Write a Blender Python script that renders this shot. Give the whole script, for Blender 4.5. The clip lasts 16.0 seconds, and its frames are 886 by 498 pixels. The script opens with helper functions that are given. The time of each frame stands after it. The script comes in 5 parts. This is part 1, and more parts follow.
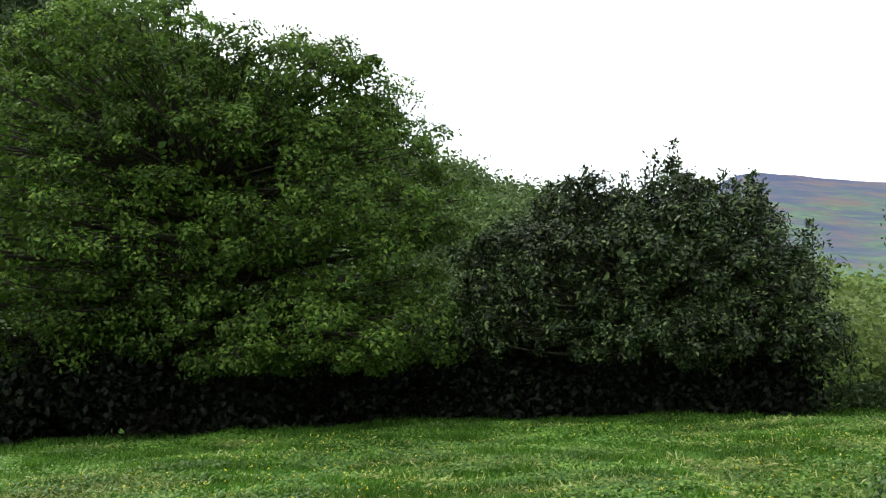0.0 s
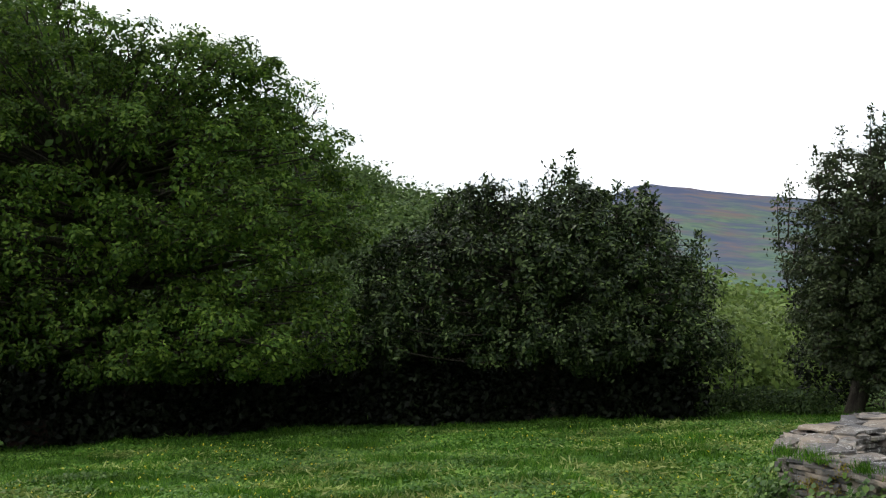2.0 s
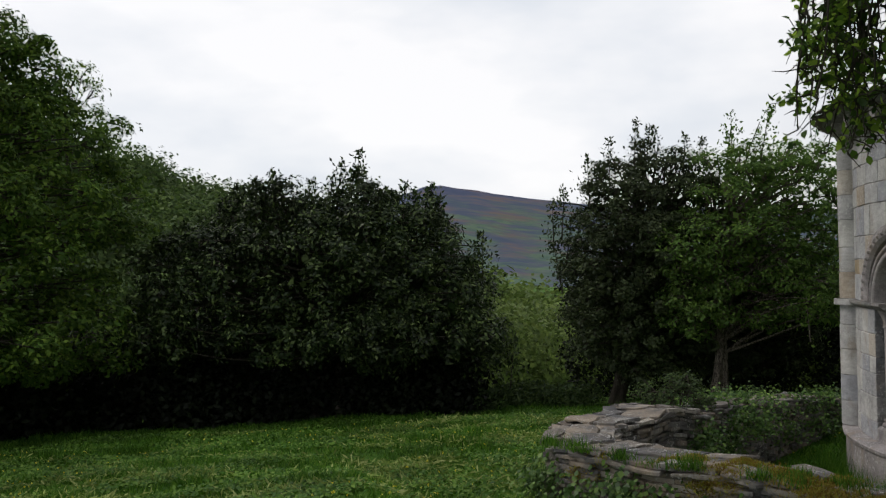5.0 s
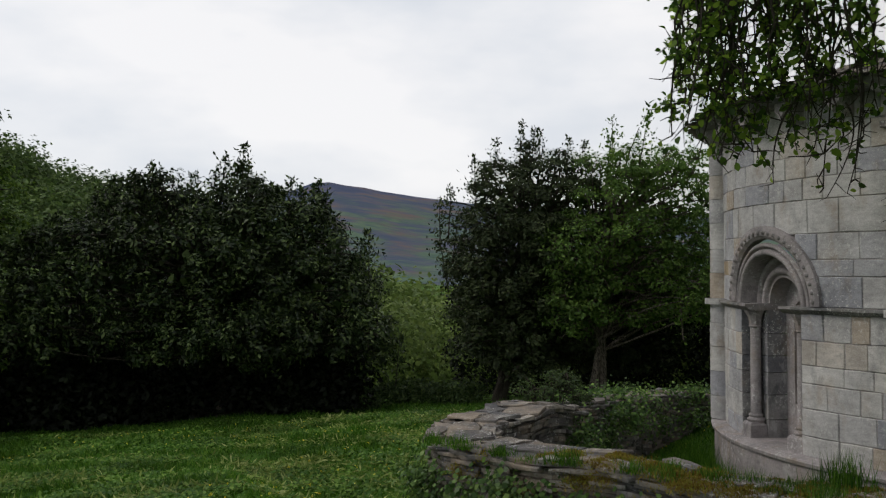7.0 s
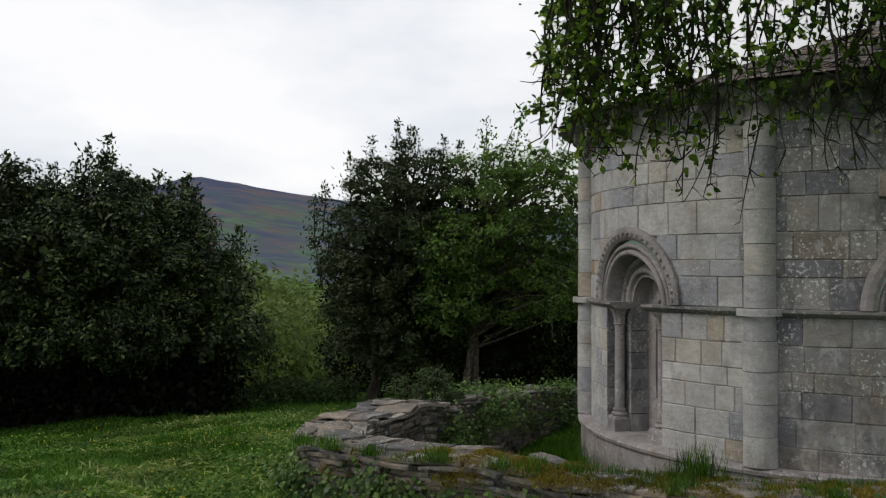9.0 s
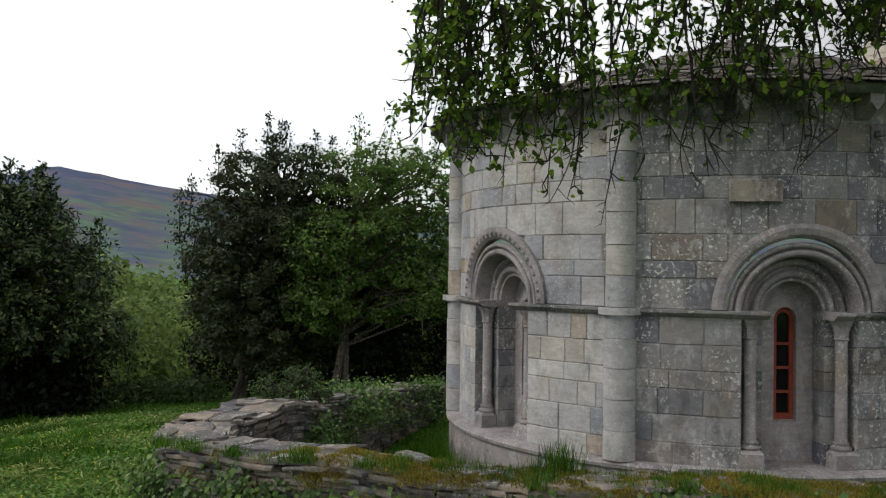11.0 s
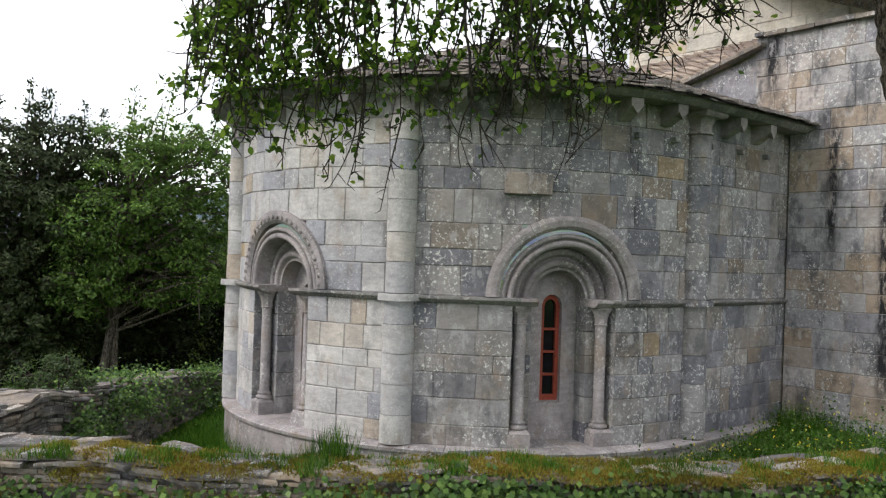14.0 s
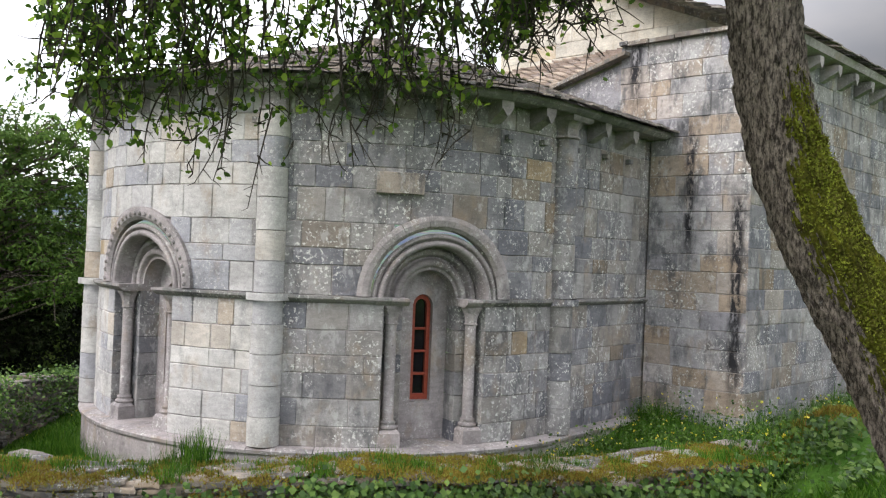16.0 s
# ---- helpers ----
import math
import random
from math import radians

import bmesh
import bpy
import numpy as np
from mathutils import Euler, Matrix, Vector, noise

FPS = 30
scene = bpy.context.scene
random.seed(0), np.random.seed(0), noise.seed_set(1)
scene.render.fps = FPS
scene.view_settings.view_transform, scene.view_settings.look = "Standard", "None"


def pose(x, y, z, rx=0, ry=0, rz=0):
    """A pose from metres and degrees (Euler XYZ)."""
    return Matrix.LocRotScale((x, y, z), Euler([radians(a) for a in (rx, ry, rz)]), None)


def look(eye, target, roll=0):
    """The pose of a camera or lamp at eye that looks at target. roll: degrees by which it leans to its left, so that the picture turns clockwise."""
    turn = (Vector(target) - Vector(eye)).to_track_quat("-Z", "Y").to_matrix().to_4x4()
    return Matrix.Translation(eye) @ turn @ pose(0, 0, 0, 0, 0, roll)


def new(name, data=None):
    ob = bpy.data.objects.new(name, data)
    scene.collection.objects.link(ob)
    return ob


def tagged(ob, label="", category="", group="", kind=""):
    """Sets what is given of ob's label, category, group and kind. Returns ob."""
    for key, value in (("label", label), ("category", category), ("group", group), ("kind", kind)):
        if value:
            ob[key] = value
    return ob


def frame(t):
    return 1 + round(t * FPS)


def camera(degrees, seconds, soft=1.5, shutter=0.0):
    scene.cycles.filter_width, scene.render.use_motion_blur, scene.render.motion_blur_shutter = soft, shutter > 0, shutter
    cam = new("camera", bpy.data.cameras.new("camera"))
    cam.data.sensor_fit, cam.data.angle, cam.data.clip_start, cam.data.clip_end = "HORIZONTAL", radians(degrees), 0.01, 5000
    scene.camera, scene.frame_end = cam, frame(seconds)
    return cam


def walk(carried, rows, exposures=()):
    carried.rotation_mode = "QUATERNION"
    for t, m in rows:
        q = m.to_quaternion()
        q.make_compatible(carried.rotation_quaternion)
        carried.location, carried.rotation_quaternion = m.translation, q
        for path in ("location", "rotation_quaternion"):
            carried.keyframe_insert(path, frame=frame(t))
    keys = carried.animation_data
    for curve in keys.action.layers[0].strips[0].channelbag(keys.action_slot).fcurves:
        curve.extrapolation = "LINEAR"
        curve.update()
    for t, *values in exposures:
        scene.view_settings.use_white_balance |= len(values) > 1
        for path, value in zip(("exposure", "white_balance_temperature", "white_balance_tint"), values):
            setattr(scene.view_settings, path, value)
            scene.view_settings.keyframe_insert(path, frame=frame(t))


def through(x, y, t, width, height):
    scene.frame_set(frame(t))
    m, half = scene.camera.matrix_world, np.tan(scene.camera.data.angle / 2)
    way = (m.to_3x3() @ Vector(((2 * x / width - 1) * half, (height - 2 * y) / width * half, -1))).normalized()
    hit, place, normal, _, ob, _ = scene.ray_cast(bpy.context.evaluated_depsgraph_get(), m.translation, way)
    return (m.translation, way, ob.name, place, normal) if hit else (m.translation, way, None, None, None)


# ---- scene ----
cam = camera(53.08, 16.0, 1.2)
# seconds, eye x y z, yaw, pitch, roll
ROWS = [
    (0.0, 0.000, 0.000, 0.000, 18.51, 1.49, 1.79),
    (0.5, 0.009, 0.007, 0.000, 16.58, 1.63, 1.68),
    (1.0, 0.016, 0.014, 0.000, 14.93, 1.63, 1.50),
    (1.5, 0.021, 0.020, 0.000, 13.73, 1.68, 1.39),
    (2.0, 0.028, 0.026, 0.001, 12.14, 1.74, 1.31),
    (2.5, 0.038, 0.033, 0.001, 10.18, 1.69, 1.18),
    (3.0, 0.050, 0.039, 0.001, 7.98, 1.62, 1.13),
    (3.5, 0.061, 0.046, 0.001, 5.83, 1.60, 1.07),
    (4.0, 0.073, 0.052, 0.002, 3.63, 1.55, 0.97),
    (4.5, 0.086, 0.058, 0.002, 1.26, 1.44, 0.86),
    (5.0, 0.101, 0.063, 0.002, -1.35, 1.37, 0.75),
    (7.5, 0.153, 0.088, 0.004, -10.27, 1.21, 0.14),
    (8.0, 0.165, 0.092, 0.005, -12.26, 1.31, 0.10),
    (8.5, 0.178, 0.096, 0.005, -14.41, 1.22, 0.00),
    (9.0, 0.191, 0.099, 0.006, -16.52, 1.05, -0.13),
    (11.5, 0.255, 0.114, 0.009, -26.95, 0.88, -0.92),
    (12.0, 0.270, 0.115, 0.009, -29.38, 0.72, -1.14),
    (12.5, 0.285, 0.115, 0.010, -31.90, 0.55, -1.36),
    (13.0, 0.298, 0.116, 0.011, -34.24, 0.48, -1.54),
    (13.5, 0.311, 0.117, 0.011, -36.44, 0.43, -1.71),
    (14.0, 0.323, 0.118, 0.012, -38.47, 0.32, -1.88),
    (14.5, 0.334, 0.121, 0.013, -40.20, 0.27, -2.03),
    (15.0, 0.346, 0.121, 0.014, -42.39, 0.38, -2.09),
    (15.5, 0.358, 0.122, 0.015, -44.48, 0.46, -2.20),
    (16.0, 0.370, 0.122, 0.015, -46.62, 0.57, -2.26),
]
EXPOSURES = [(0.0, -0.98, 6500, 10), (2.0, -1.53, 6550, 10), (3.5, -2.08, 6650, 10), (5.0, -2.4, 6700, 10.5), (7.5, -2.5, 6700, 10.5), (9.0, -2.4, 6700, 10.5), (11.5, -1.88, 6600, 11), (12.5, -1.62, 6600, 11.5), (14.5, -1.16, 6550, 13.5), (16.0, -0.9, 6550, 14)]
walk(cam, [(t, pose(x, y, z, 90 + pitch, roll, yaw)) for t, x, y, z, yaw, pitch, roll in ROWS], EXPOSURES)

# ---------------------------------------------------------------- light
SUN_AZ, SUN_EL = radians(-75), radians(39)
world = bpy.data.worlds.new("overcast_sky")
scene.world = world
world.use_nodes = True
wn, wl = world.node_tree.nodes, world.node_tree.links
wn.clear()
w_out = wn.new("ShaderNodeOutputWorld")
w_bg = wn.new("ShaderNodeBackground")
w_sky = wn.new("ShaderNodeTexSky")
w_sky.sky_type, w_sky.sun_disc = "NISHITA", False
w_sky.sun_elevation, w_sky.sun_rotation = SUN_EL, SUN_AZ
w_co = wn.new("ShaderNodeTexCoord")
w_map = wn.new("ShaderNodeMapping")
w_map.inputs["Scale"].default_value = (1.0, 1.0, 2.6)
w_noise = wn.new("ShaderNodeTexNoise")
w_noise.inputs["Scale"].default_value, w_noise.inputs["Detail"].default_value = 3.2, 5.0
w_ramp = wn.new("ShaderNodeValToRGB")
w_ramp.color_ramp.elements[0].position, w_ramp.color_ramp.elements[0].color = 0.34, (12.0, 12.8, 14.0, 1)
w_ramp.color_ramp.elements[1].position, w_ramp.color_ramp.elements[1].color = 0.56, (15.5, 15.7, 16.2, 1)
w_mix = wn.new("ShaderNodeMix")
w_mix.data_type = "RGBA"
w_mix.inputs[0].default_value = 0.86
wl.new(w_co.outputs["Generated"], w_map.inputs["Vector"])
wl.new(w_map.outputs["Vector"], w_noise.inputs["Vector"])
wl.new(w_noise.outputs["Fac"], w_ramp.inputs["Fac"])
wl.new(w_sky.outputs["Color"], w_mix.inputs[6])
wl.new(w_ramp.outputs["Color"], w_mix.inputs[7])
w_dot = wn.new("ShaderNodeVectorMath")
w_dot.operation = "DOT_PRODUCT"
w_dot.inputs[1].default_value = (math.sin(SUN_AZ) * math.cos(SUN_EL), math.cos(SUN_AZ) * math.cos(SUN_EL), math.sin(SUN_EL))
w_glow = wn.new("ShaderNodeMapRange")
w_glow.interpolation_type = "SMOOTHSTEP"
w_glow.inputs["From Min"].default_value, w_glow.inputs["From Max"].default_value = -0.65, 0.1
w_glow.inputs["To Min"].default_value, w_glow.inputs["To Max"].default_value = 0.11, 3.7
w_veil = wn.new("ShaderNodeMix")
w_veil.data_type, w_veil.blend_type = "RGBA", "MULTIPLY"
w_veil.inputs[0].default_value = 1.0
wl.new(w_co.outputs["Generated"], w_dot.inputs[0])
wl.new(w_dot.outputs["Value"], w_glow.inputs["Value"])
wl.new(w_mix.outputs[2], w_veil.inputs[6])
wl.new(w_glow.outputs["Result"], w_veil.inputs[7])
wl.new(w_veil.outputs[2], w_bg.inputs["Color"])
w_bg.inputs["Strength"].default_value = 0.10
wl.new(w_bg.outputs["Background"], w_out.inputs["Surface"])
sun = new("sun", bpy.data.lights.new("sun", "SUN"))
sun.data.energy, sun.data.angle, sun.data.color = 5.0, radians(20), (1.0, 0.96, 0.9)
sun.matrix_world = look((0, 0, 0), (-math.sin(SUN_AZ) * math.cos(SUN_EL), -math.cos(SUN_AZ) * math.cos(SUN_EL), -math.sin(SUN_EL)))

# ---------------------------------------------------------------- materials


class Nodes:
    """Shorthand for building one node material."""

    def __init__(self, name, rough=0.85, metal=0.0, spec=0.3):
        self.mat = bpy.data.materials.new(name)
        self.mat.use_nodes = True
        self.tree = self.mat.node_tree
        self.bsdf = self.tree.nodes["Principled BSDF"]
        self.out = self.tree.nodes["Material Output"]
        self.bsdf.inputs["Roughness"].default_value = rough
        self.bsdf.inputs["Metallic"].default_value = metal
        self.bsdf.inputs["Specular IOR Level"].default_value = spec
        self.where = self.tree.nodes.new("ShaderNodeNewGeometry").outputs["Position"]

    def link(self, a, b):
        self.tree.links.new(a, b)

    def noise(self, scale, detail=4.0, rough=0.6, squash=None):
        n = self.tree.nodes.new("ShaderNodeTexNoise")
        n.inputs["Scale"].default_value, n.inputs["Detail"].default_value, n.inputs["Roughness"].default_value = scale, detail, rough
        src = self.where
        if squash:
            m = self.tree.nodes.new("ShaderNodeMapping")
            m.inputs["Scale"].default_value = squash
            self.link(src, m.inputs["Vector"])
            src = m.outputs["Vector"]
        self.link(src, n.inputs["Vector"])
        return n.outputs["Fac"]

    def ramp(self, fac, *stops):
        r = self.tree.nodes.new("ShaderNodeValToRGB")
        e = r.color_ramp.elements
        while len(e) < len(stops):
            e.new(0.5)
        for k, (p, c) in reversed(list(enumerate(stops))):
            c = (c, c, c) if isinstance(c, (int, float)) else c
            e[k].position, e[k].color = p, (*c, 1)
        self.link(fac, r.inputs["Fac"])
        return r.outputs["Color"]

    def mix(self, fac, a, b, mode="MIX"):
        m = self.tree.nodes.new("ShaderNodeMix")
        m.data_type, m.blend_type = "RGBA", mode
        for k, v in ((0, fac), (6, a), (7, b)):
            if isinstance(v, (int, float)):
                m.inputs[k].default_value = v
            elif isinstance(v, tuple):
                m.inputs[k].default_value = (*v, 1)
            else:
                self.link(v, m.inputs[k])
        return m.outputs[2]

    def random(self, island=False):
        if island:
            return self.tree.nodes.new("ShaderNodeNewGeometry").outputs["Random Per Island"]
        return self.tree.nodes.new("ShaderNodeObjectInfo").outputs["Random"]

    def bump(self, fac, strength=0.4, dist=0.02):
        b = self.tree.nodes.new("ShaderNodeBump")
        b.inputs["Strength"].default_value, b.inputs["Distance"].default_value = strength, dist
        self.link(fac, b.inputs["Height"])
        self.link(b.outputs["Normal"], self.bsdf.inputs["Normal"])

    def done(self, colour):
        self.link(colour, self.bsdf.inputs["Base Color"])
        return self.mat


def stone_material(name, stops, lichen=0.35, stain=0.5, island=False, cover=0.5, streaks=()):
    """Weathered stone: each piece its own tone, bedding, ochre bleeding, grime and pale lichen. streaks: damp black runs down the plane x = const, as (y, half width, top z, bottom z)."""
    n = Nodes(name, 0.9, spec=0.2)
    c = n.ramp(n.random(island), *stops)
    c = n.mix(1.0, c, n.ramp(n.noise(1.6, 5, 0.6), (0.3, 0.74), (0.5, 1.0), (0.7, 1.22)), "MULTIPLY")
    c = n.mix(1.0, c, n.ramp(n.noise(7.0, 6, 0.65, (1, 1, 2.6)), (0.3, 0.8), (0.5, 1.0), (0.7, 1.16)), "MULTIPLY")
    c = n.mix(1.0, c, n.ramp(n.noise(55, 4, 0.7), (0.3, 0.82), (0.5, 1.0), (0.7, 1.14)), "MULTIPLY")
    c = n.mix(n.ramp(n.noise(1.9, 5, 0.62, (1.4, 1.4, 0.9)), (0.55, 0.0), (0.68, 0.4)), c, (0.29, 0.215, 0.14))
    c = n.mix(n.ramp(n.noise(1.5, 7, 0.72, (1.5, 1.5, 0.75)), (cover, 0.0), (cover + 0.12, stain)), c, (0.075, 0.079, 0.088))
    c = n.mix(n.ramp(n.noise(4.2, 6, 0.7, (1.2, 1.2, 0.7)), (0.56, 0.0), (0.63, lichen * 0.6)), c, (0.52, 0.52, 0.51))
    mask = n.ramp(n.noise(1.1, 4, 0.6), (0.44, 0.0), (0.56, 1.0))
    fleck = n.mix(1.0, n.ramp(n.noise(19.0, 5, 0.72), (0.57, 0.0), (0.6, min(1.0, lichen * 1.6))), mask, "MULTIPLY")
    c = n.mix(fleck, c, (0.62, 0.62, 0.59))
    pit = n.ramp(n.noise(8.0, 5, 0.72, (1, 1, 3.4)), (0.285, 0.8), (0.325, 0.0))
    c = n.mix(pit, c, (0.045, 0.04, 0.036))
    if streaks:
        axes = n.tree.nodes.new("ShaderNodeSeparateXYZ")
        n.link(n.where, axes.inputs["Vector"])

        def span(value, lo0, lo1, hi0, hi1):
            out = None
            for a, b, p, q in ((lo0, lo1, 0.0, 1.0), (hi0, hi1, 1.0, 0.0)):
                r = n.tree.nodes.new("ShaderNodeMapRange")
                r.inputs["From Min"].default_value, r.inputs["From Max"].default_value = a, b
                r.inputs["To Min"].default_value, r.inputs["To Max"].default_value = p, q
                n.link(value, r.inputs["Value"])
                out = r.outputs["Result"] if out is None else n.mix(1.0, out, r.outputs["Result"], "MULTIPLY")
            return out

        ragged = n.ramp(n.noise(6.5, 6, 0.75, (1, 1.3, 0.5)), (0.38, 0.0), (0.52, 1.0))
        for y, half, top, low in streaks:
            run = n.mix(1.0, span(axes.outputs["Y"], y - half, y - half * 0.4, y + half * 0.4, y + half), span(axes.outputs["Z"], low - 0.5, low + 0.5, top - 0.1, top + 0.15), "MULTIPLY")
            c = n.mix(n.mix(1.0, run, ragged, "MULTIPLY"), c, (0.022, 0.022, 0.025))
    n.bump(n.noise(26.0, 8, 0.75), 0.65, 0.02)
    return n.done(c)


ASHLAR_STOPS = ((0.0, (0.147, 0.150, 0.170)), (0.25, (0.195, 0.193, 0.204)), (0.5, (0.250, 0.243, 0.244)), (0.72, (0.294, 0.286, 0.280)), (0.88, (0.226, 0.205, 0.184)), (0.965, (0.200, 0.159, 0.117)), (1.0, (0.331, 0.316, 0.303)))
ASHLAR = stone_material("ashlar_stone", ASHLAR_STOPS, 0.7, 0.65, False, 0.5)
# cleaner stone, also lightened as a lit copy of ASHLAR for the left bay
ASHLAR_CLEAN_LIT = stone_material("clean_lit_ashlar_stone", ((0.0, (0.314, 0.319, 0.345)), (0.4, (0.402, 0.396, 0.393)), (0.8, (0.473, 0.462, 0.440)), (0.95, (0.374, 0.319, 0.259)), (1.0, (0.506, 0.495, 0.474))), 0.35, 0.35, False, 0.55)
DARK_MOULDING = stone_material("dark_moulding_stone", ((0.0, (0.15, 0.148, 0.15)), (1.0, (0.23, 0.222, 0.21))), 0.35, 0.6, False, 0.5)
PALE = stone_material("pale_stone", ((0.0, (0.460, 0.432, 0.377)), (0.5, (0.534, 0.497, 0.423)), (0.85, (0.478, 0.396, 0.285)), (1.0, (0.552, 0.524, 0.469))), 0.2, 0.12)
DRESSED = stone_material("dressed_stone", ((0.0, (0.255, 0.236, 0.236)), (1.0, (0.315, 0.287, 0.285))), 0.4, 0.45, False, 0.52)
OCHRE = stone_material("ochre_stone", ((0.0, (0.27, 0.2, 0.13)), (1.0, (0.34, 0.27, 0.18))), 0.3, 0.3)
MORTAR = stone_material("lime_mortar", ((0.0, (0.357, 0.325, 0.316)), (1.0, (0.399, 0.364, 0.357))), 0.3, 0.7)
STAINED = stone_material("stained_stone", ((0.0, (0.240, 0.235, 0.255)), (0.45, (0.345, 0.335, 0.336)), (0.8, (0.315, 0.247, 0.183)), (1.0, (0.420, 0.394, 0.388))), 0.75, 0.75, False, 0.49, ((7.01, 0.16, 1.27, -2.16), (7.95, 0.13, 2.36, 0.16), (9.16, 0.20, 4.23, 3.09), (8.17, 0.50, 2.69, 2.32)))
SCHIST = stone_material("schist_stone", ((0.0, (0.09, 0.085, 0.085)), (0.5, (0.18, 0.158, 0.135)), (0.8, (0.25, 0.205, 0.16)), (1.0, (0.31, 0.29, 0.26))), 0.35, 0.7, False, 0.47)
SCHIST_ISLAND = stone_material("schist_rubble", ((0.0, (0.08, 0.075, 0.075)), (0.5, (0.15, 0.14, 0.13)), (0.8, (0.2, 0.16, 0.13)), (1.0, (0.24, 0.23, 0.22))), 0.4, 0.5, True)
BROWN_SLATE = stone_material("brown_roof_slate", ((0.0, (0.13, 0.095, 0.075)), (0.5, (0.23, 0.175, 0.135)), (1.0, (0.32, 0.26, 0.2))), 0.2, 0.4)
SLATE_PIECE = stone_material("single_slate", ((0.0, (0.12, 0.11, 0.11)), (0.5, (0.2, 0.18, 0.165)), (1.0, (0.28, 0.24, 0.2))), 0.4, 0.3)
SLATE = stone_material("roof_slate", ((0.0, (0.12, 0.11, 0.11)), (0.5, (0.2, 0.18, 0.165)), (1.0, (0.28, 0.24, 0.2))), 0.4, 0.3, True)


def leaf_material(name, dark, mid, light, gloss=0.45, through=0.3):
    n = Nodes(name, gloss, spec=0.18)
    c = n.ramp(n.random(True), (0.0, dark), (0.55, mid), (1.0, light))
    c = n.mix(0.5, c, n.ramp(n.noise(0.9, 3), (0.32, 0.26), (0.68, 0.78)), "OVERLAY")
    c = n.mix(0.6, c, n.ramp(n.noise(0.22, 2), (0.35, 0.3), (0.65, 0.72)), "OVERLAY")
    n.done(c)
    t = n.tree.nodes.new("ShaderNodeBsdfTranslucent")
    n.link(c, t.inputs["Color"])
    m = n.tree.nodes.new("ShaderNodeMixShader")
    m.inputs["Fac"].default_value = through
    n.link(n.bsdf.outputs["BSDF"], m.inputs[1])
    n.link(t.outputs["BSDF"], m.inputs[2])
    n.link(m.outputs["Shader"], n.out.inputs["Surface"])
    return n.mat


LEAF_OAK = leaf_material("fresh_green_leaf", (0.03, 0.067, 0.011), (0.07, 0.135, 0.02), (0.155, 0.235, 0.034), 0.55, 0.42)
LEAF_LAUREL = leaf_material("glossy_evergreen_leaf", (0.008, 0.018, 0.005), (0.023, 0.042, 0.012), (0.11, 0.155, 0.048), 0.42, 0.08)
# near-black greens: the deep shade under the trees is put into the colour
LEAF_SHADE = leaf_material("painted_shade_leaf", (0.004, 0.006, 0.003), (0.007, 0.011, 0.005), (0.013, 0.019, 0.008), 0.7, 0.05)
LEAF_DARK = leaf_material("dark_hawthorn_leaf", (0.022, 0.035, 0.015), (0.04, 0.058, 0.022), (0.07, 0.09, 0.035), 0.5, 0.2)
LEAF_APPLE = leaf_material("orchard_leaf", (0.05, 0.1, 0.022), (0.09, 0.165, 0.034), (0.16, 0.25, 0.05), 0.5, 0.45)
LEAF_NEAR = leaf_material("backlit_orchard_leaf", (0.025, 0.055, 0.012), (0.085, 0.165, 0.022), (0.26, 0.38, 0.05), 0.5, 0.55)
LEAF_IVY = leaf_material("ivy_leaf", (0.025, 0.055, 0.014), (0.06, 0.125, 0.026), (0.14, 0.22, 0.05), 0.4, 0.25)
LEAF_VALLEY = leaf_material("pale_spring_leaf", (0.07, 0.11, 0.028), (0.11, 0.165, 0.04), (0.16, 0.215, 0.055), 0.6, 0.4)
LEAF_SLOPE = leaf_material("spring_slope_leaf", (0.045, 0.08, 0.025), (0.075, 0.125, 0.035), (0.12, 0.175, 0.05), 0.6, 0.35)
LEAF_WOOD = leaf_material("woodland_leaf", (0.035, 0.06, 0.025), (0.055, 0.09, 0.03), (0.09, 0.135, 0.04), 0.6, 0.35)
GRASS = leaf_material("grass_blade", (0.02, 0.07, 0.005), (0.05, 0.14, 0.011), (0.13, 0.235, 0.028), 0.55, 0.45)
HAY = leaf_material("cut_grass", (0.1, 0.16, 0.03), (0.19, 0.26, 0.06), (0.38, 0.42, 0.16), 0.7, 0.35)
LEAF_CLOVER = leaf_material("clover_leaf", (0.03, 0.09, 0.008), (0.065, 0.15, 0.015), (0.15, 0.25, 0.04), 0.5, 0.3)
SEDUM = leaf_material("rusty_moss", (0.13, 0.075, 0.015), (0.2, 0.15, 0.022), (0.21, 0.24, 0.035), 0.8, 0.3)
LEAF_MOSS = leaf_material("moss_shoot", (0.07, 0.06, 0.012), (0.12, 0.135, 0.016), (0.22, 0.26, 0.025), 0.8, 0.3)
PETAL = leaf_material("yellow_petal", (0.6, 0.5, 0.03), (0.7, 0.6, 0.05), (0.75, 0.7, 0.2), 0.6, 0.3)


def bark_material(name, dark, light, plates=0):
    n = Nodes(name, 0.95, spec=0.15)
    c = n.ramp(n.noise(34 if plates else 14, 6, 0.75, (1, 1, 0.3)), (0.42 if plates else 0.35, dark), (0.58 if plates else 0.65, light))
    if plates:
        c = n.mix(n.ramp(n.noise(plates * 3, 4, 0.8), (0.42, 0.4), (0.5, 0.0)), c, dark)
    c = n.mix(n.ramp(n.noise(22, 5, 0.7), (0.62, 0.0), (0.68, 0.5)), c, (0.2, 0.2, 0.18))
    n.bump(n.noise(26, 6, 0.75, (1, 1, 0.35)), 1.0, 0.05)
    return n.done(c)


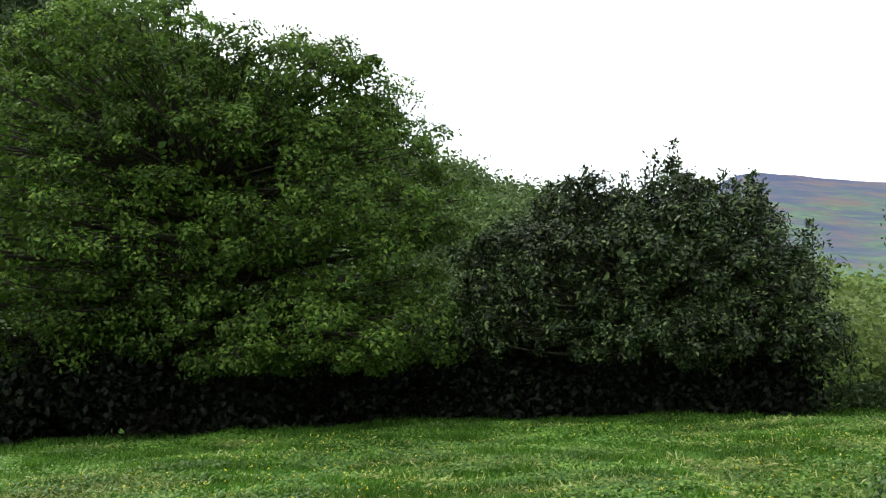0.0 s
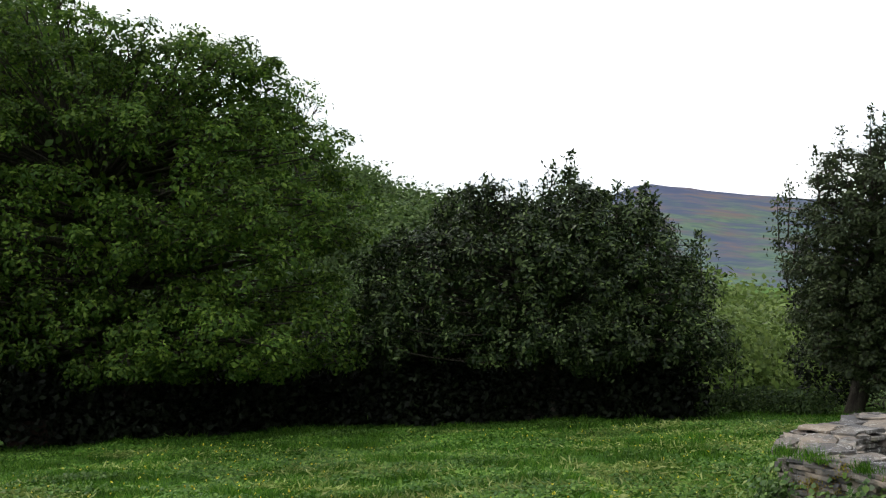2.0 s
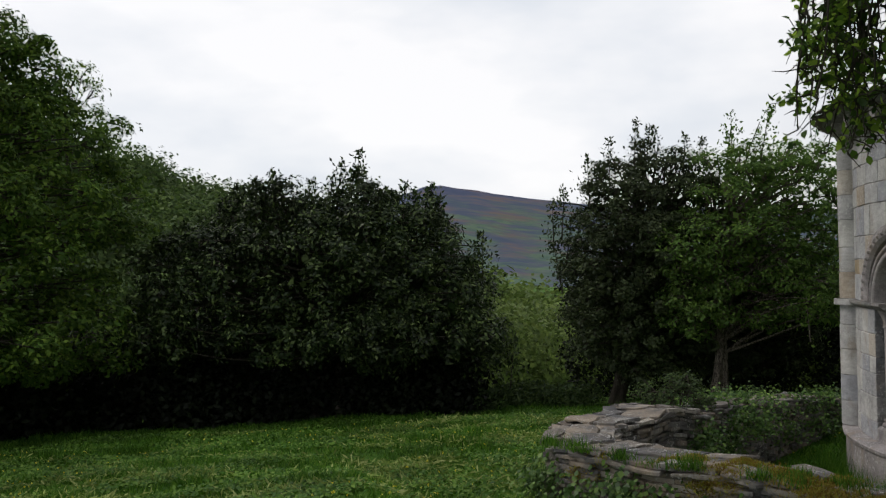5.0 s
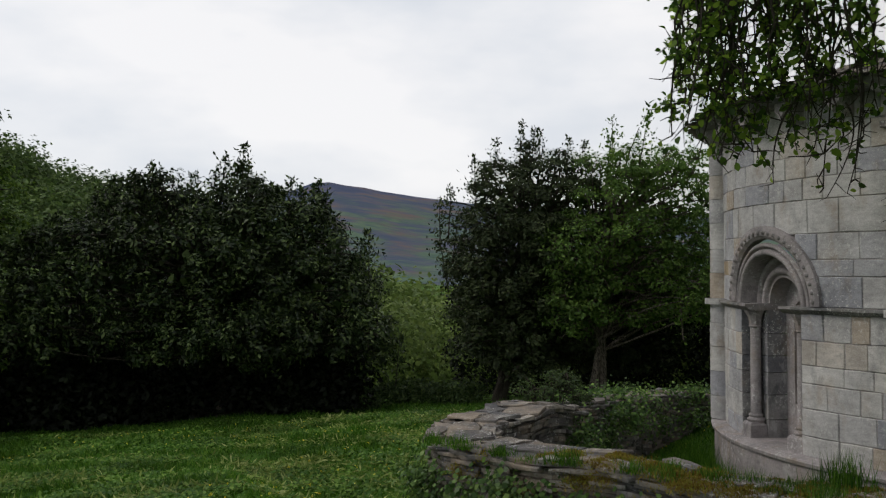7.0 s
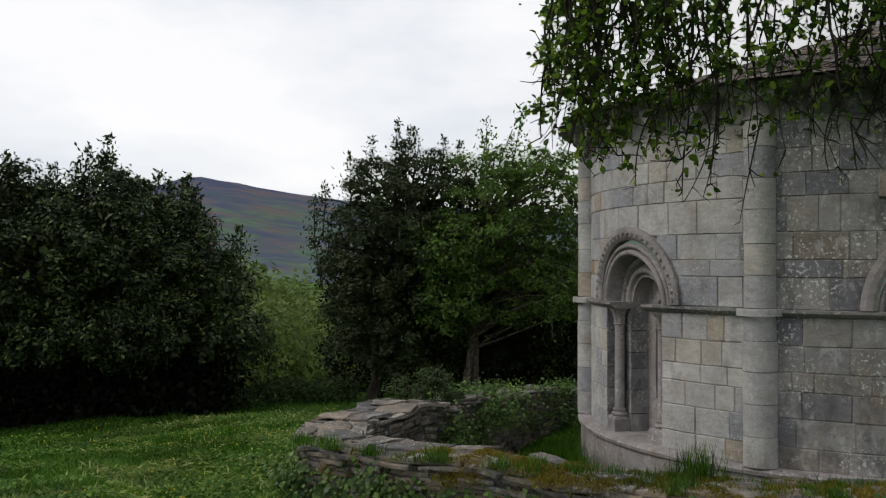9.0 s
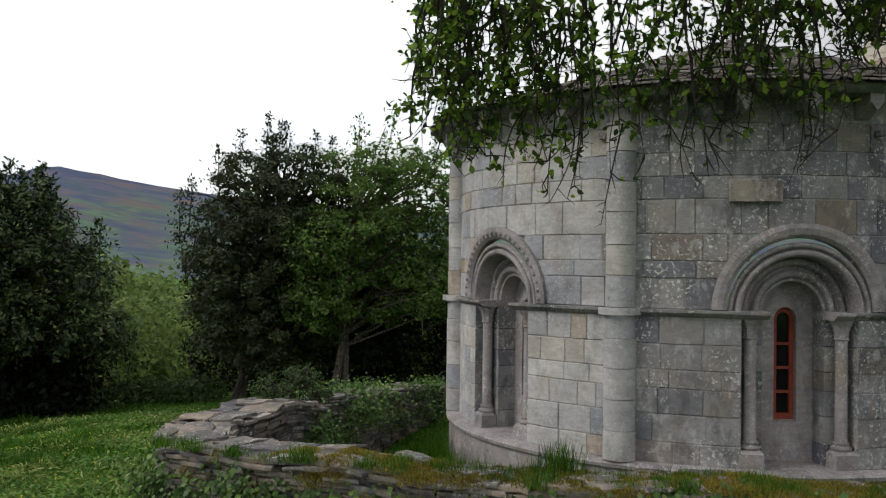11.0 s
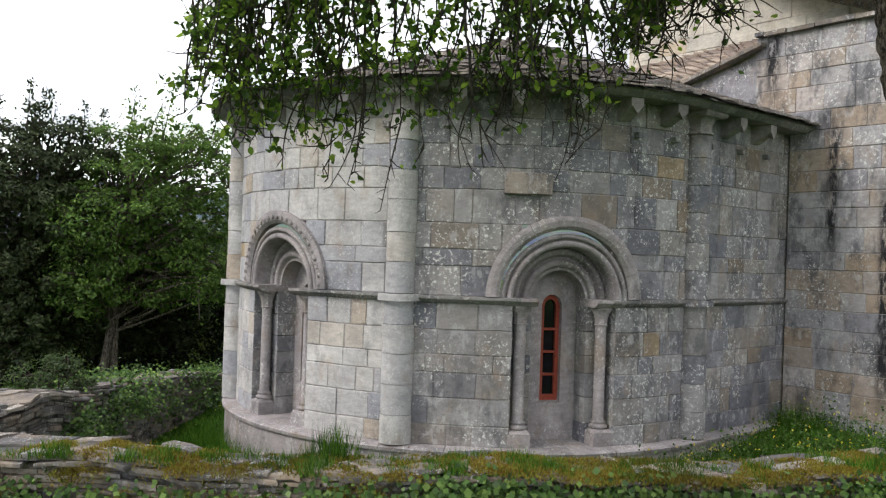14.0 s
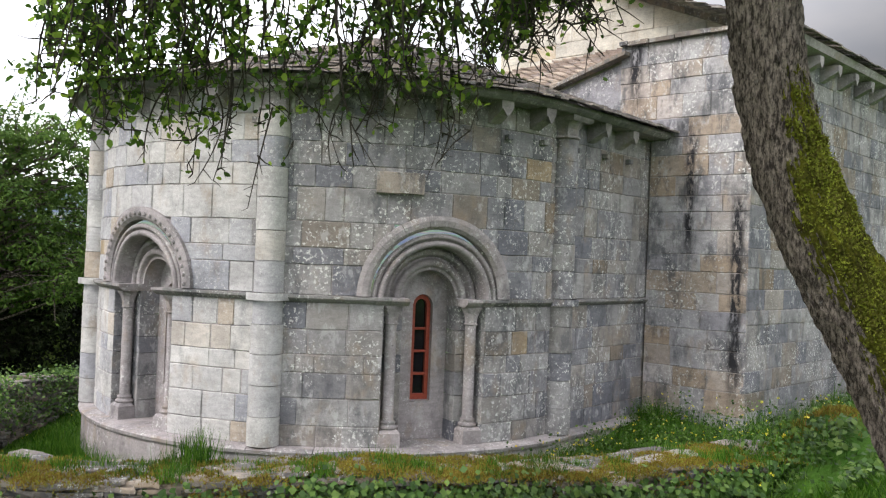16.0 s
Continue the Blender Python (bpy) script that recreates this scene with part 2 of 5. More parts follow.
BARK = bark_material("dark_bark", (0.022, 0.018, 0.015), (0.085, 0.075, 0.06))
BARK_PALE = bark_material("grey_bark", (0.03, 0.024, 0.02), (0.24, 0.205, 0.17), 13)
n = Nodes("tree_moss", 0.95, spec=0.1)
n.bump(n.noise(45, 5, 0.8), 1.0, 0.06)
c = n.ramp(n.noise(7, 5, 0.7), (0.3, (0.04, 0.028, 0.012)), (0.5, (0.095, 0.1, 0.012)), (0.7, (0.2, 0.205, 0.016)))
MOSS = n.done(n.mix(n.ramp(n.noise(38, 4, 0.8), (0.38, 0.6), (0.5, 0.0)), c, (0.02, 0.017, 0.006)))

n = Nodes("meadow_soil", 0.95, spec=0.1)
c = n.ramp(n.noise(0.9, 6, 0.65), (0.3, (0.03, 0.085, 0.01)), (0.5, (0.055, 0.13, 0.016)), (0.72, (0.11, 0.175, 0.032)))
c = n.mix(n.ramp(n.noise(14, 5), (0.45, 0.0), (0.75, 0.6)), c, (0.03, 0.045, 0.012))
n.bump(n.noise(30, 5), 0.8, 0.05)
MEADOW = n.done(c)

# heather and wood tones, shifted to blue to stand for distance haze
n = Nodes("hazed_heather_hillside", 0.95, spec=0.05)
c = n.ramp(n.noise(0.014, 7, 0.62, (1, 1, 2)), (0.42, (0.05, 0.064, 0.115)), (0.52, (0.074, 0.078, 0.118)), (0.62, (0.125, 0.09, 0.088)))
geo_z = n.tree.nodes.new("ShaderNodeSeparateXYZ")
n.link(n.where, geo_z.inputs["Vector"])
low = n.tree.nodes.new("ShaderNodeMapRange")
n.link(geo_z.outputs["Z"], low.inputs["Value"])
low.inputs["From Min"].default_value, low.inputs["From Max"].default_value = 50.0, 118.0
low.inputs["To Min"].default_value, low.inputs["To Max"].default_value = 1.0, 0.0
patch = n.mix(1.0, low.outputs["Result"], n.ramp(n.noise(0.02, 6), (0.42, 0.1), (0.58, 1.0)), "MULTIPLY")
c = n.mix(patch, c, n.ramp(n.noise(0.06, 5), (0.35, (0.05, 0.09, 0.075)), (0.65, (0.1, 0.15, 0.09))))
HAZED_HEATHER = n.done(c)

n = Nodes("red_painted_iron", 0.6)
RED = n.done(n.ramp(n.noise(20, 4), (0.3, (0.2, 0.035, 0.02)), (0.7, (0.3, 0.06, 0.03))))
n = Nodes("window_glass", 0.08, spec=0.5)
n.bsdf.inputs["Base Color"].default_value = (0.008, 0.008, 0.01, 1)
GLASS = n.mat
# rust brown, darkened to stand for the shade below the oak
n = Nodes("shade_darkened_rusty_board", 0.9)
BOARD = n.done(n.ramp(n.noise(8, 5), (0.3, (0.015, 0.009, 0.007)), (0.7, (0.035, 0.018, 0.013))))

# ---------------------------------------------------------------- mesh helpers


def mesh_object(name, verts, faces, mat, parent=None, label="", smooth=False):
    me = bpy.data.meshes.new(name)
    me.from_pydata([tuple(v) for v in verts], [], faces)
    me.materials.append(mat)
    if smooth:
        me.polygons.foreach_set("use_smooth", [True] * len(me.polygons))
    ob = new(name, me)
    ob.parent = parent
    if label:
        tagged(ob, label)
    return ob


def part(name, bm, mat, parent, label="", smooth=False):
    me = bpy.data.meshes.new(name)
    bm.to_mesh(me)
    bm.free()
    me.materials.append(mat)
    if smooth:
        me.polygons.foreach_set("use_smooth", [True] * len(me.polygons))
    ob = new(name, me)
    ob.parent = parent
    if label:
        tagged(ob, label)
    return ob


def array_mesh(name, verts, faces, mats, parent=None, mat_index=None, smooth=False):
    """One mesh from numpy arrays; all faces have the same number of corners."""
    verts, faces = np.asarray(verts, np.float32), np.asarray(faces, np.int32)
    k = faces.shape[1]
    me = bpy.data.meshes.new(name)
    me.vertices.add(len(verts))
    me.vertices.foreach_set("co", verts.ravel())
    me.loops.add(len(faces) * k)
    me.loops.foreach_set("vertex_index", faces.ravel())
    me.polygons.add(len(faces))
    me.polygons.foreach_set("loop_start", np.arange(0, len(faces) * k, k, dtype=np.int32))
    for m in mats if isinstance(mats, (list, tuple)) else [mats]:
        me.materials.append(m)
    if mat_index is not None:
        me.polygons.foreach_set("material_index", np.asarray(mat_index, np.int32))
    if smooth:
        me.polygons.foreach_set("use_smooth", np.ones(len(faces), bool))
    me.update(calc_edges=True)
    ob = new(name, me)
    ob.parent = parent
    return ob


def empty(name, at=(0, 0, 0)):
    ob = new(name)
    ob.location = at
    ob.empty_display_size = 0.1
    return ob


def leaves(rng, centres, size, droop=0.3, slim=0.5, spread=0.0, outward=None):
    """Folded leaf quads at the given places: verts and faces."""
    n = len(centres)
    a = rng.normal(size=(n, 3))
    if outward is not None:
        a = a * 0.55 + outward
    a[:, 2] -= droop
    a /= np.linalg.norm(a, axis=1, keepdims=True)
    b = np.cross(a, rng.normal(size=(n, 3)))
    b /= np.linalg.norm(b, axis=1, keepdims=True) + 1e-9
    c = np.cross(a, b)
    s = (size * rng.uniform(0.6, 1.3, n))[:, None]
    p = centres + rng.normal(size=(n, 3)) * spread
    v = np.empty((n, 4, 3))
    v[:, 0] = p
    v[:, 1] = p + s * (0.5 * a + 0.5 * slim * b + 0.12 * c)
    v[:, 2] = p + s * a
    v[:, 3] = p + s * (0.5 * a - 0.5 * slim * b + 0.12 * c)
    return v.reshape(-1, 3), np.arange(n * 4).reshape(-1, 4)


def facing_leaves(rng, centres, normals, size, slim=0.55, jitter=0.45):
    """Oval folded leaves whose faces look along the given normals: verts and faces."""
    n = len(centres)
    c = normals / (np.linalg.norm(normals, axis=1, keepdims=True) + 1e-9) + rng.normal(size=(n, 3)) * jitter
    c /= np.linalg.norm(c, axis=1, keepdims=True) + 1e-9
    a = np.cross(c, rng.normal(size=(n, 3)))
    a /= np.linalg.norm(a, axis=1, keepdims=True) + 1e-9
    b = np.cross(c, a)
    s = (size * rng.uniform(0.6, 1.3, n))[:, None]
    v = np.empty((n, 4, 3))
    v[:, 0] = centres - 0.5 * s * a
    v[:, 1] = centres + s * (0.06 * a + 0.5 * slim * b + 0.1 * c)
    v[:, 2] = centres + 0.5 * s * a
    v[:, 3] = centres + s * (0.06 * a - 0.5 * slim * b + 0.1 * c)
    return v.reshape(-1, 3), np.arange(n * 4).reshape(-1, 4)


def oval_leaves(rng, centres, size, droop=0.4, slim=0.6):
    """Six-cornered oval leaves, hanging a little: verts and faces."""
    n = len(centres)
    a = rng.normal(size=(n, 3))
    a[:, 2] -= droop
    a /= np.linalg.norm(a, axis=1, keepdims=True)
    b = np.cross(a, rng.normal(size=(n, 3)))
    b /= np.linalg.norm(b, axis=1, keepdims=True) + 1e-9
    c = np.cross(a, b)
    s = (size * rng.uniform(0.55, 1.3, n))[:, None]
    v = np.empty((n, 6, 3))
    for k, (p, q) in enumerate(((0, 0), (0.28, 0.42), (0.68, 0.4), (1.0, 0), (0.68, -0.4), (0.28, -0.42))):
        v[:, k] = centres + s * (p * a + q * slim * b + 0.25 * abs(q) * c - 0.12 * p * p * c)
    return v.reshape(-1, 3), np.arange(n * 6).reshape(-1, 6)


def tube(path, radii, sides=7, rng=None, rough=0.0, cap=True):
    """Verts and quads of a tapered tube along a path."""
    path, radii = np.asarray(path, float), np.asarray(radii, float)
    k = len(path)
    d = np.gradient(path, axis=0)
    d /= np.linalg.norm(d, axis=1, keepdims=True) + 1e-9
    ref = np.where(np.abs(d[:, 2:3]) > 0.9, [[1.0, 0, 0]], [[0, 0, 1.0]])
    u = np.cross(d, ref)
    u /= np.linalg.norm(u, axis=1, keepdims=True) + 1e-9
    for i in range(1, k):
        w = u[i - 1] - d[i] * np.dot(u[i - 1], d[i])
        u[i] = w / (np.linalg.norm(w) + 1e-9)
    w = np.cross(d, u)
    t = np.arange(sides) / sides * 2 * math.pi
    r = radii[:, None] * np.ones((1, sides))
    if rng is not None and rough:
        r = r * (1 + rng.normal(size=r.shape) * rough)
    v = path[:, None] + r[..., None] * (np.cos(t)[None, :, None] * u[:, None] + np.sin(t)[None, :, None] * w[:, None])
    i, j = np.meshgrid(np.arange(k - 1), np.arange(sides), indexing="ij")
    f = np.stack([i * sides + j, i * sides + (j + 1) % sides, (i + 1) * sides + (j + 1) % sides, (i + 1) * sides + j], -1).reshape(-1, 4)
    return v.reshape(-1, 3), f


def gather(pieces):
    vs, fs, at = [], [], 0
    for v, f in pieces:
        vs.append(v)
        fs.append(np.asarray(f) + at)
        at += len(v)
    return np.concatenate(vs), np.concatenate(fs)


def bezier(a, b, c, k):
    t = np.linspace(0, 1, k)[:, None]
    return (1 - t) ** 2 * np.asarray(a) + 2 * t * (1 - t) * np.asarray(b) + t ** 2 * np.asarray(c)


# ---------------------------------------------------------------- apse geometry
CX, CY, RAD = 11.664, 13.183, 4.572
TH_END = radians(-86.4)
Z_STRING, Z_PLINTH, Z_EAVE, Z_FOOT = -0.634, -2.74, 2.36, -3.7
COLS = [radians(a) for a in (-207.2, -145.7, -84.2)]
BAY_A, BAY_B = RAD * (radians(-176.4) - TH_END), RAD * (radians(-115.0) - TH_END)
S_MIN, S_MAX = RAD * (radians(-222) - TH_END), 3.3


def apse_at(s, n, z):
    """A point of the apse wall: s along it (0 where the curve turns straight), n outwards, z up."""
    if s <= 0:
        th = TH_END + s / RAD
        return (CX + (RAD + n) * math.cos(th), CY + (RAD + n) * math.sin(th), z)
    ex, ey = math.cos(TH_END), math.sin(TH_END)
    return (CX + (RAD + n) * ex - s * ey, CY + (RAD + n) * ey + s * ex, z)


def cut(spans, a, b):
    out = []
    for p, q in spans:
        if b <= p or a >= q:
            out.append((p, q))
            continue
        if a > p:
            out.append((p, a))
        if b < q:
            out.append((b, q))
    return out


def ashlar_block(at, s0, s1, z0, z1, face, gap=0.005, step=0.22):
    k = max(1, math.ceil((s1 - s0) / step))
    s0, s1, z0, z1 = s0 + gap, s1 - gap, z0 + gap, z1 - gap
    v, f = [], []
    for inset, n in ((0.0, -0.07), (0.0, face - 0.01), (0.009, face)):
        for z in (z0 + inset, z1 - inset):
            for i in range(k + 1):
                wx, wz = noise.noise((s0 * 3 + i, z * 5, 1)) * 0.014, noise.noise((s0 * 3 + i, z * 5, 7)) * 0.014
                v.append(at(s0 + inset + wx + (s1 - s0 - 2 * inset) * i / k, n + wz * 0.6 * (inset > 0), z + wz))
    m = k + 1
    for i in range(k):
        f.append((4 * m + i, 4 * m + i + 1, 5 * m + i + 1, 5 * m + i))
        for a in (0, 2):
            f.append((a * m + i, a * m + i + 1, (a + 2) * m + i + 1, (a + 2) * m + i))
            f.append(((a + 1) * m + i + 1, (a + 1) * m + i, (a + 3) * m + i, (a + 3) * m + i + 1))
    for a in (0, 2):
        f.append(((a + 1) * m, a * m, (a + 2) * m, (a + 3) * m))
        f.append((a * m + k, (a + 1) * m + k, (a + 3) * m + k, (a + 2) * m + k))
    return v, f


def ashlar_wall(name, at, courses, spans_of, core_of, mat, rng, label, width=(0.38, 0.85), odd=None):
    """A wall of separate ashlar blocks on a recessed mortar core."""
    v, f = [], []
    for z0, z1 in courses:
        for a, b in core_of(z0, z1):
            k = max(1, math.ceil((b - a) / 0.25))
            for i in range(k):
                p, q = a + (b - a) * i / k, a + (b - a) * (i + 1) / k
                o = len(v)
                v += [at(p, -0.012, z0), at(q, -0.012, z0), at(q, -0.012, z1), at(p, -0.012, z1)]
                f.append((o, o + 1, o + 2, o + 3))
    core = tagged(mesh_object(name, v, f, MORTAR), label, "wall", kind="structure")
    for z0, z1 in courses:
        for a, b in spans_of(z0, z1):
            s = a
            while s < b - 0.02:
                w = rng.uniform(*width)
                if b - s - w < width[0] * 0.8:
                    w = b - s
                w = min(w, b - s)
                bv, bf = ashlar_block(at, s, s + w, z0, z1, rng.uniform(-0.004, 0.01))
                mesh_object("ashlar_block", bv, bf, odd if odd and rng.random() < 0.012 else mat(s + w / 2) if callable(mat) else mat, core)
                s += w
    return core


def swept(at, path, closed_profile, name, mat, parent):
    """A moulding: profile (n, z) carried along stations s."""
    v, f, k = [], [], len(closed_profile)
    for s in path:
        v += [at(s, n, z) for n, z in closed_profile]
    for i in range(len(path) - 1):
        for j in range(k):
            f.append((i * k + j, i * k + (j + 1) % k, (i + 1) * k + (j + 1) % k, (i + 1) * k + j))
    f.append(tuple(range(k))[::-1])
    f.append(tuple((len(path) - 1) * k + j for j in range(k)))
    return mesh_object(name, v, f, mat, parent)


def stations(a, b, step=0.12):
    k = max(1, math.ceil((b - a) / step))
    return [a + (b - a) * i / k for i in range(k + 1)]


def lathe(profile, sides, centre, start=0.0, turn=2 * math.pi):
    """Verts and quads of a turned shape; profile of (radius, z)."""
    v, f, m = [], [], sides + (0 if abs(turn - 2 * math.pi) < 1e-6 else 1)
    for r, z in profile:
        for i in range(m):
            a = start + turn * i / sides
            v.append((centre[0] + r * math.cos(a), centre[1] + r * math.sin(a), z))
    for i in range(len(profile) - 1):
        for j in range(sides):
            k = (j + 1) % m
            f.append((i * m + j, i * m + k, (i + 1) * m + k, (i + 1) * m + j))
    return v, f

# ---------------------------------------------------------------- ground
WALL_LINE = [(9.6, 3.75), (8.2, 4.15), (6.6, 5.05), (5.3, 5.9), (4.15, 6.75), (3.15, 7.7), (2.35, 8.45), (1.85, 9.1), (1.72, 9.75), (1.95, 10.35), (2.6, 10.95), (3.6, 12.3), (4.9, 14.3), (6.4, 16.3), (8.3, 18.2), (10.8, 19.6)]
Z_WALL = -1.78


def ground_z(x, y):
    """Height of the ground: a meadow falling gently away, the sunk churchyard, the valley and its slopes."""
    x, y = np.asarray(x, float), np.asarray(y, float)
    z = -1.6 + 0.036 * np.minimum(x, 8) - 0.0868 * y
    z = np.maximum(z, -1.75 - 0.004 * np.hypot(x, y))
    d = np.hypot(x, y)
    z = np.where(y > 0, -1.6 + (0.036 * np.minimum(x, 8) - 0.0868 * y), z)
    # churchyard round the apse, lower than the meadow
    q = np.hypot(np.minimum(x - CX, 0) + np.maximum(x - CX - 30, 0), y - CY)
    inside = np.clip((np.where(x > CX, 9.75 - 0.25 * np.clip(x - CX, 0, 6), 9.75) - q) / np.where(x > 10, 1.6, 0.5), 0, 1)
    yard = -3.45 + 0.11 * np.clip(x - 8, 0, 7) - 0.02 * np.clip(CY - y, -6, 6)
    z = z * (1 - inside) + np.minimum(z, yard) * inside
    dip = 1.05 * np.clip((12.6 - q) / 2.6, 0, 1) * np.clip((9.2 - x) / 1.6, 0, 1) * (1 - inside)
    z = np.where(q < 13, np.maximum(z - dip, np.minimum(z, -2.9)), z)
    z = z + 0.26 * np.exp(-((x - 10.2) ** 2 + (y - 4.0) ** 2) / 0.5)
    # valley beyond the meadow
    drop = np.clip((d - 22.5) / 45.0, 0, 1)
    z = z - 5.0 * drop * drop * (3 - 2 * drop) * (y > 0)
    z = np.maximum(z, -13.0)
    # wooded slope on the far side, higher to the west
    w = np.arctan2(-x, np.maximum(y, 1e-3))
    rise = np.clip((d - 45) / 48.0, 0, 1)
    top = 10.5 + 8.0 * np.clip((np.degrees(w) - 4) / 14.0, 0, 1) + 26 * np.clip((np.degrees(w) - 20) / 30.0, 0, 1)
    top = top * np.clip((np.degrees(w) + 12) / 16.0, 0, 1)
    z = z + top * rise * rise * (3 - 2 * rise) * (y > 0)
    return z + 0.05 * np.sin(x * 1.3 + 0.5 * y) * np.cos(y * 0.9 - 0.3 * x) * np.clip(d / 6, 0, 1)


def build_ground():
    fine = np.arange(-26, 30.01, 0.5)
    far = lambda s: np.array([30, 38, 50, 65, 85, 110, 150, 250, 500, 1000, 2200, 4500.0]) * s
    xs = np.concatenate([far(-1)[::-1], fine, far(1)[1:]])
    xs = np.unique(np.round(xs, 3))
    X, Y = np.meshgrid(xs, xs, indexing="ij")
    Z = ground_z(X, Y)
    n = len(xs)
    i, j = np.meshgrid(np.arange(n - 1), np.arange(n - 1), indexing="ij")
    f = np.stack([i * n + j, (i + 1) * n + j, (i + 1) * n + j + 1, i * n + j + 1], -1).reshape(-1, 4)
    g = array_mesh("ground", np.stack([X, Y, Z], -1).reshape(-1, 3), f, MEADOW, smooth=True)
    tagged(g, "green meadow ground falling gently to the valley", "ground", kind="structure")


build_ground()


def build_mountain():
    """The heather mountain across the valley; distance haze is painted into its colours."""
    rng = np.random.default_rng(5)
    yaw = np.radians(np.linspace(60, -75, 120))
    crest = np.interp(np.degrees(yaw), [-75, -40, -25, -10, -5, -2.2, -1.3, -0.2, 1.2, 4, 20, 60], [60, 70, 85, 108, 127, 140, 143, 142, 128, 112, 90, 80])
    v, f = [], []
    rows = 24
    for k in range(rows):
        t = k / (rows - 1)
        dist = 480 + 1020 * t
        for a, c in zip(yaw, crest):
            fold = 7 * math.sin(9 * a + 3 * t) * t * (1 - t) * 4
            h = -13 + (c + 13) * t ** 1.25 + fold + (2.0 * noise.noise((a * 60, t * 3, 0)) if k > 0 else 0)
            v.append((-math.sin(a) * dist, math.cos(a) * dist, h))
    m = len(yaw)
    for k in range(rows - 1):
        for i in range(m - 1):
            f.append((k * m + i, k * m + i + 1, (k + 1) * m + i + 1, (k + 1) * m + i))
    tagged(mesh_object("backdrop", v, f, HAZED_HEATHER, smooth=True), "distant heather mountain with haze blue in its colours, terraces and pale woods below", "mountain", kind="structure")


build_mountain()

# ---------------------------------------------------------------- apse
rng = np.random.default_rng(11)


def rows_between(a, b, h, rng):
    k = max(1, round((b - a) / h))
    cuts = [a] + [a + (b - a) * (i + rng.uniform(-0.2, 0.2)) / k for i in range(1, k)] + [b]
    return list(zip(cuts[:-1], cuts[1:]))


LOW = rows_between(Z_PLINTH, Z_STRING - 0.05, 0.36, rng)
HIGH = rows_between(Z_STRING + 0.05, Z_EAVE, 0.37, rng)
HOOD, JAMB, INNER, D1, D2 = 1.2, 0.80, 0.46, -0.28, -0.60


def apse_spans(reach, z_pick):
    def spans(z0, z1):
        out = [(S_MIN, S_MAX)]
        z = z_pick(z0, z1)
        for s in (BAY_A, BAY_B):
            if z < Z_STRING:
                out = cut(out, s - JAMB, s + JAMB)
            elif z - Z_STRING < reach:
                h = math.sqrt(reach ** 2 - (z - Z_STRING) ** 2)
                out = cut(out, s - h, s + h)
        return out
    return spans


BAND = [(Z_STRING - 0.05, Z_STRING + 0.05)]
# blocks left of the middle column get the paler stone with painted-in light
APSE = ashlar_wall("wall_apse", apse_at, LOW + HIGH, apse_spans(1.16, lambda a, b: 0.5 * (a + b)), apse_spans(1.0, lambda a, b: a), lambda s: ASHLAR_CLEAN_LIT if s < RAD * (COLS[1] - TH_END) else ASHLAR, rng,
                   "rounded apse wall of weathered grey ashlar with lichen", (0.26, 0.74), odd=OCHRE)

# plinth and bench along the foot
swept(apse_at, stations(S_MIN, S_MAX), [(-0.3, Z_FOOT), (0.2, Z_FOOT), (0.19, Z_PLINTH - 0.1), (0.0, Z_PLINTH - 0.07), (-0.3, Z_PLINTH - 0.07)], "plinth", DRESSED, APSE)
s = S_MIN
while s < S_MAX - 0.3:
    w = min(rng.uniform(0.7, 1.3), S_MAX - s)
    swept(apse_at, stations(s + 0.006, s + w - 0.006, 0.2), [(-0.75, Z_PLINTH - 0.09), (0.24, Z_PLINTH - 0.09), (0.25, Z_PLINTH - 0.04), (0.22, Z_PLINTH - 0.015), (-0.02, Z_PLINTH + 0.004), (-0.75, Z_PLINTH + 0.004)], "bench_slab", DRESSED, APSE)
    s += w

# string course, broken at the two windows
for a, b in cut(cut([(S_MIN, S_MAX)], BAY_A - JAMB + 0.1, BAY_A + JAMB - 0.1), BAY_B - JAMB + 0.1, BAY_B + JAMB - 0.1):
    z = Z_STRING
    swept(apse_at, stations(a, b), [(-0.1, z - 0.055), (0.02, z - 0.055), (0.06, z - 0.03), (0.1, z + 0.005), (0.1, z + 0.04), (-0.1, z + 0.055)], "string_course", DARK_MOULDING, APSE)


def ring(name, at0, s_mid, z_mid, profile, mat, parent, a0=0.0, a1=math.pi, step=48, closed=False):
    """A profile of (radius, depth) carried round an arch."""
    v, f, k = [], [], len(profile)
    m = max(2, int(step * (a1 - a0) / math.pi))
    for i in range(m + 1):
        a = a0 + (a1 - a0) * i / m
        v += [at0(s_mid + r * math.cos(a), n, z_mid + r * math.sin(a)) for r, n in profile]
    e = k if closed else k - 1
    for i in range(m):
        for j in range(e):
            f.append((i * k + j, i * k + (j + 1) % k, (i + 1) * k + (j + 1) % k, (i + 1) * k + j))
    if closed:
        f.append(tuple(range(k)))
        f.append(tuple(m * k + j for j in range(k))[::-1])
    return mesh_object(name, v, f, mat, parent)


def roll_profile(r, n, size, k=6):
    return [(r + size * math.cos(t), n + size * math.sin(t)) for t in [math.pi * i / k for i in range(k + 1)]]


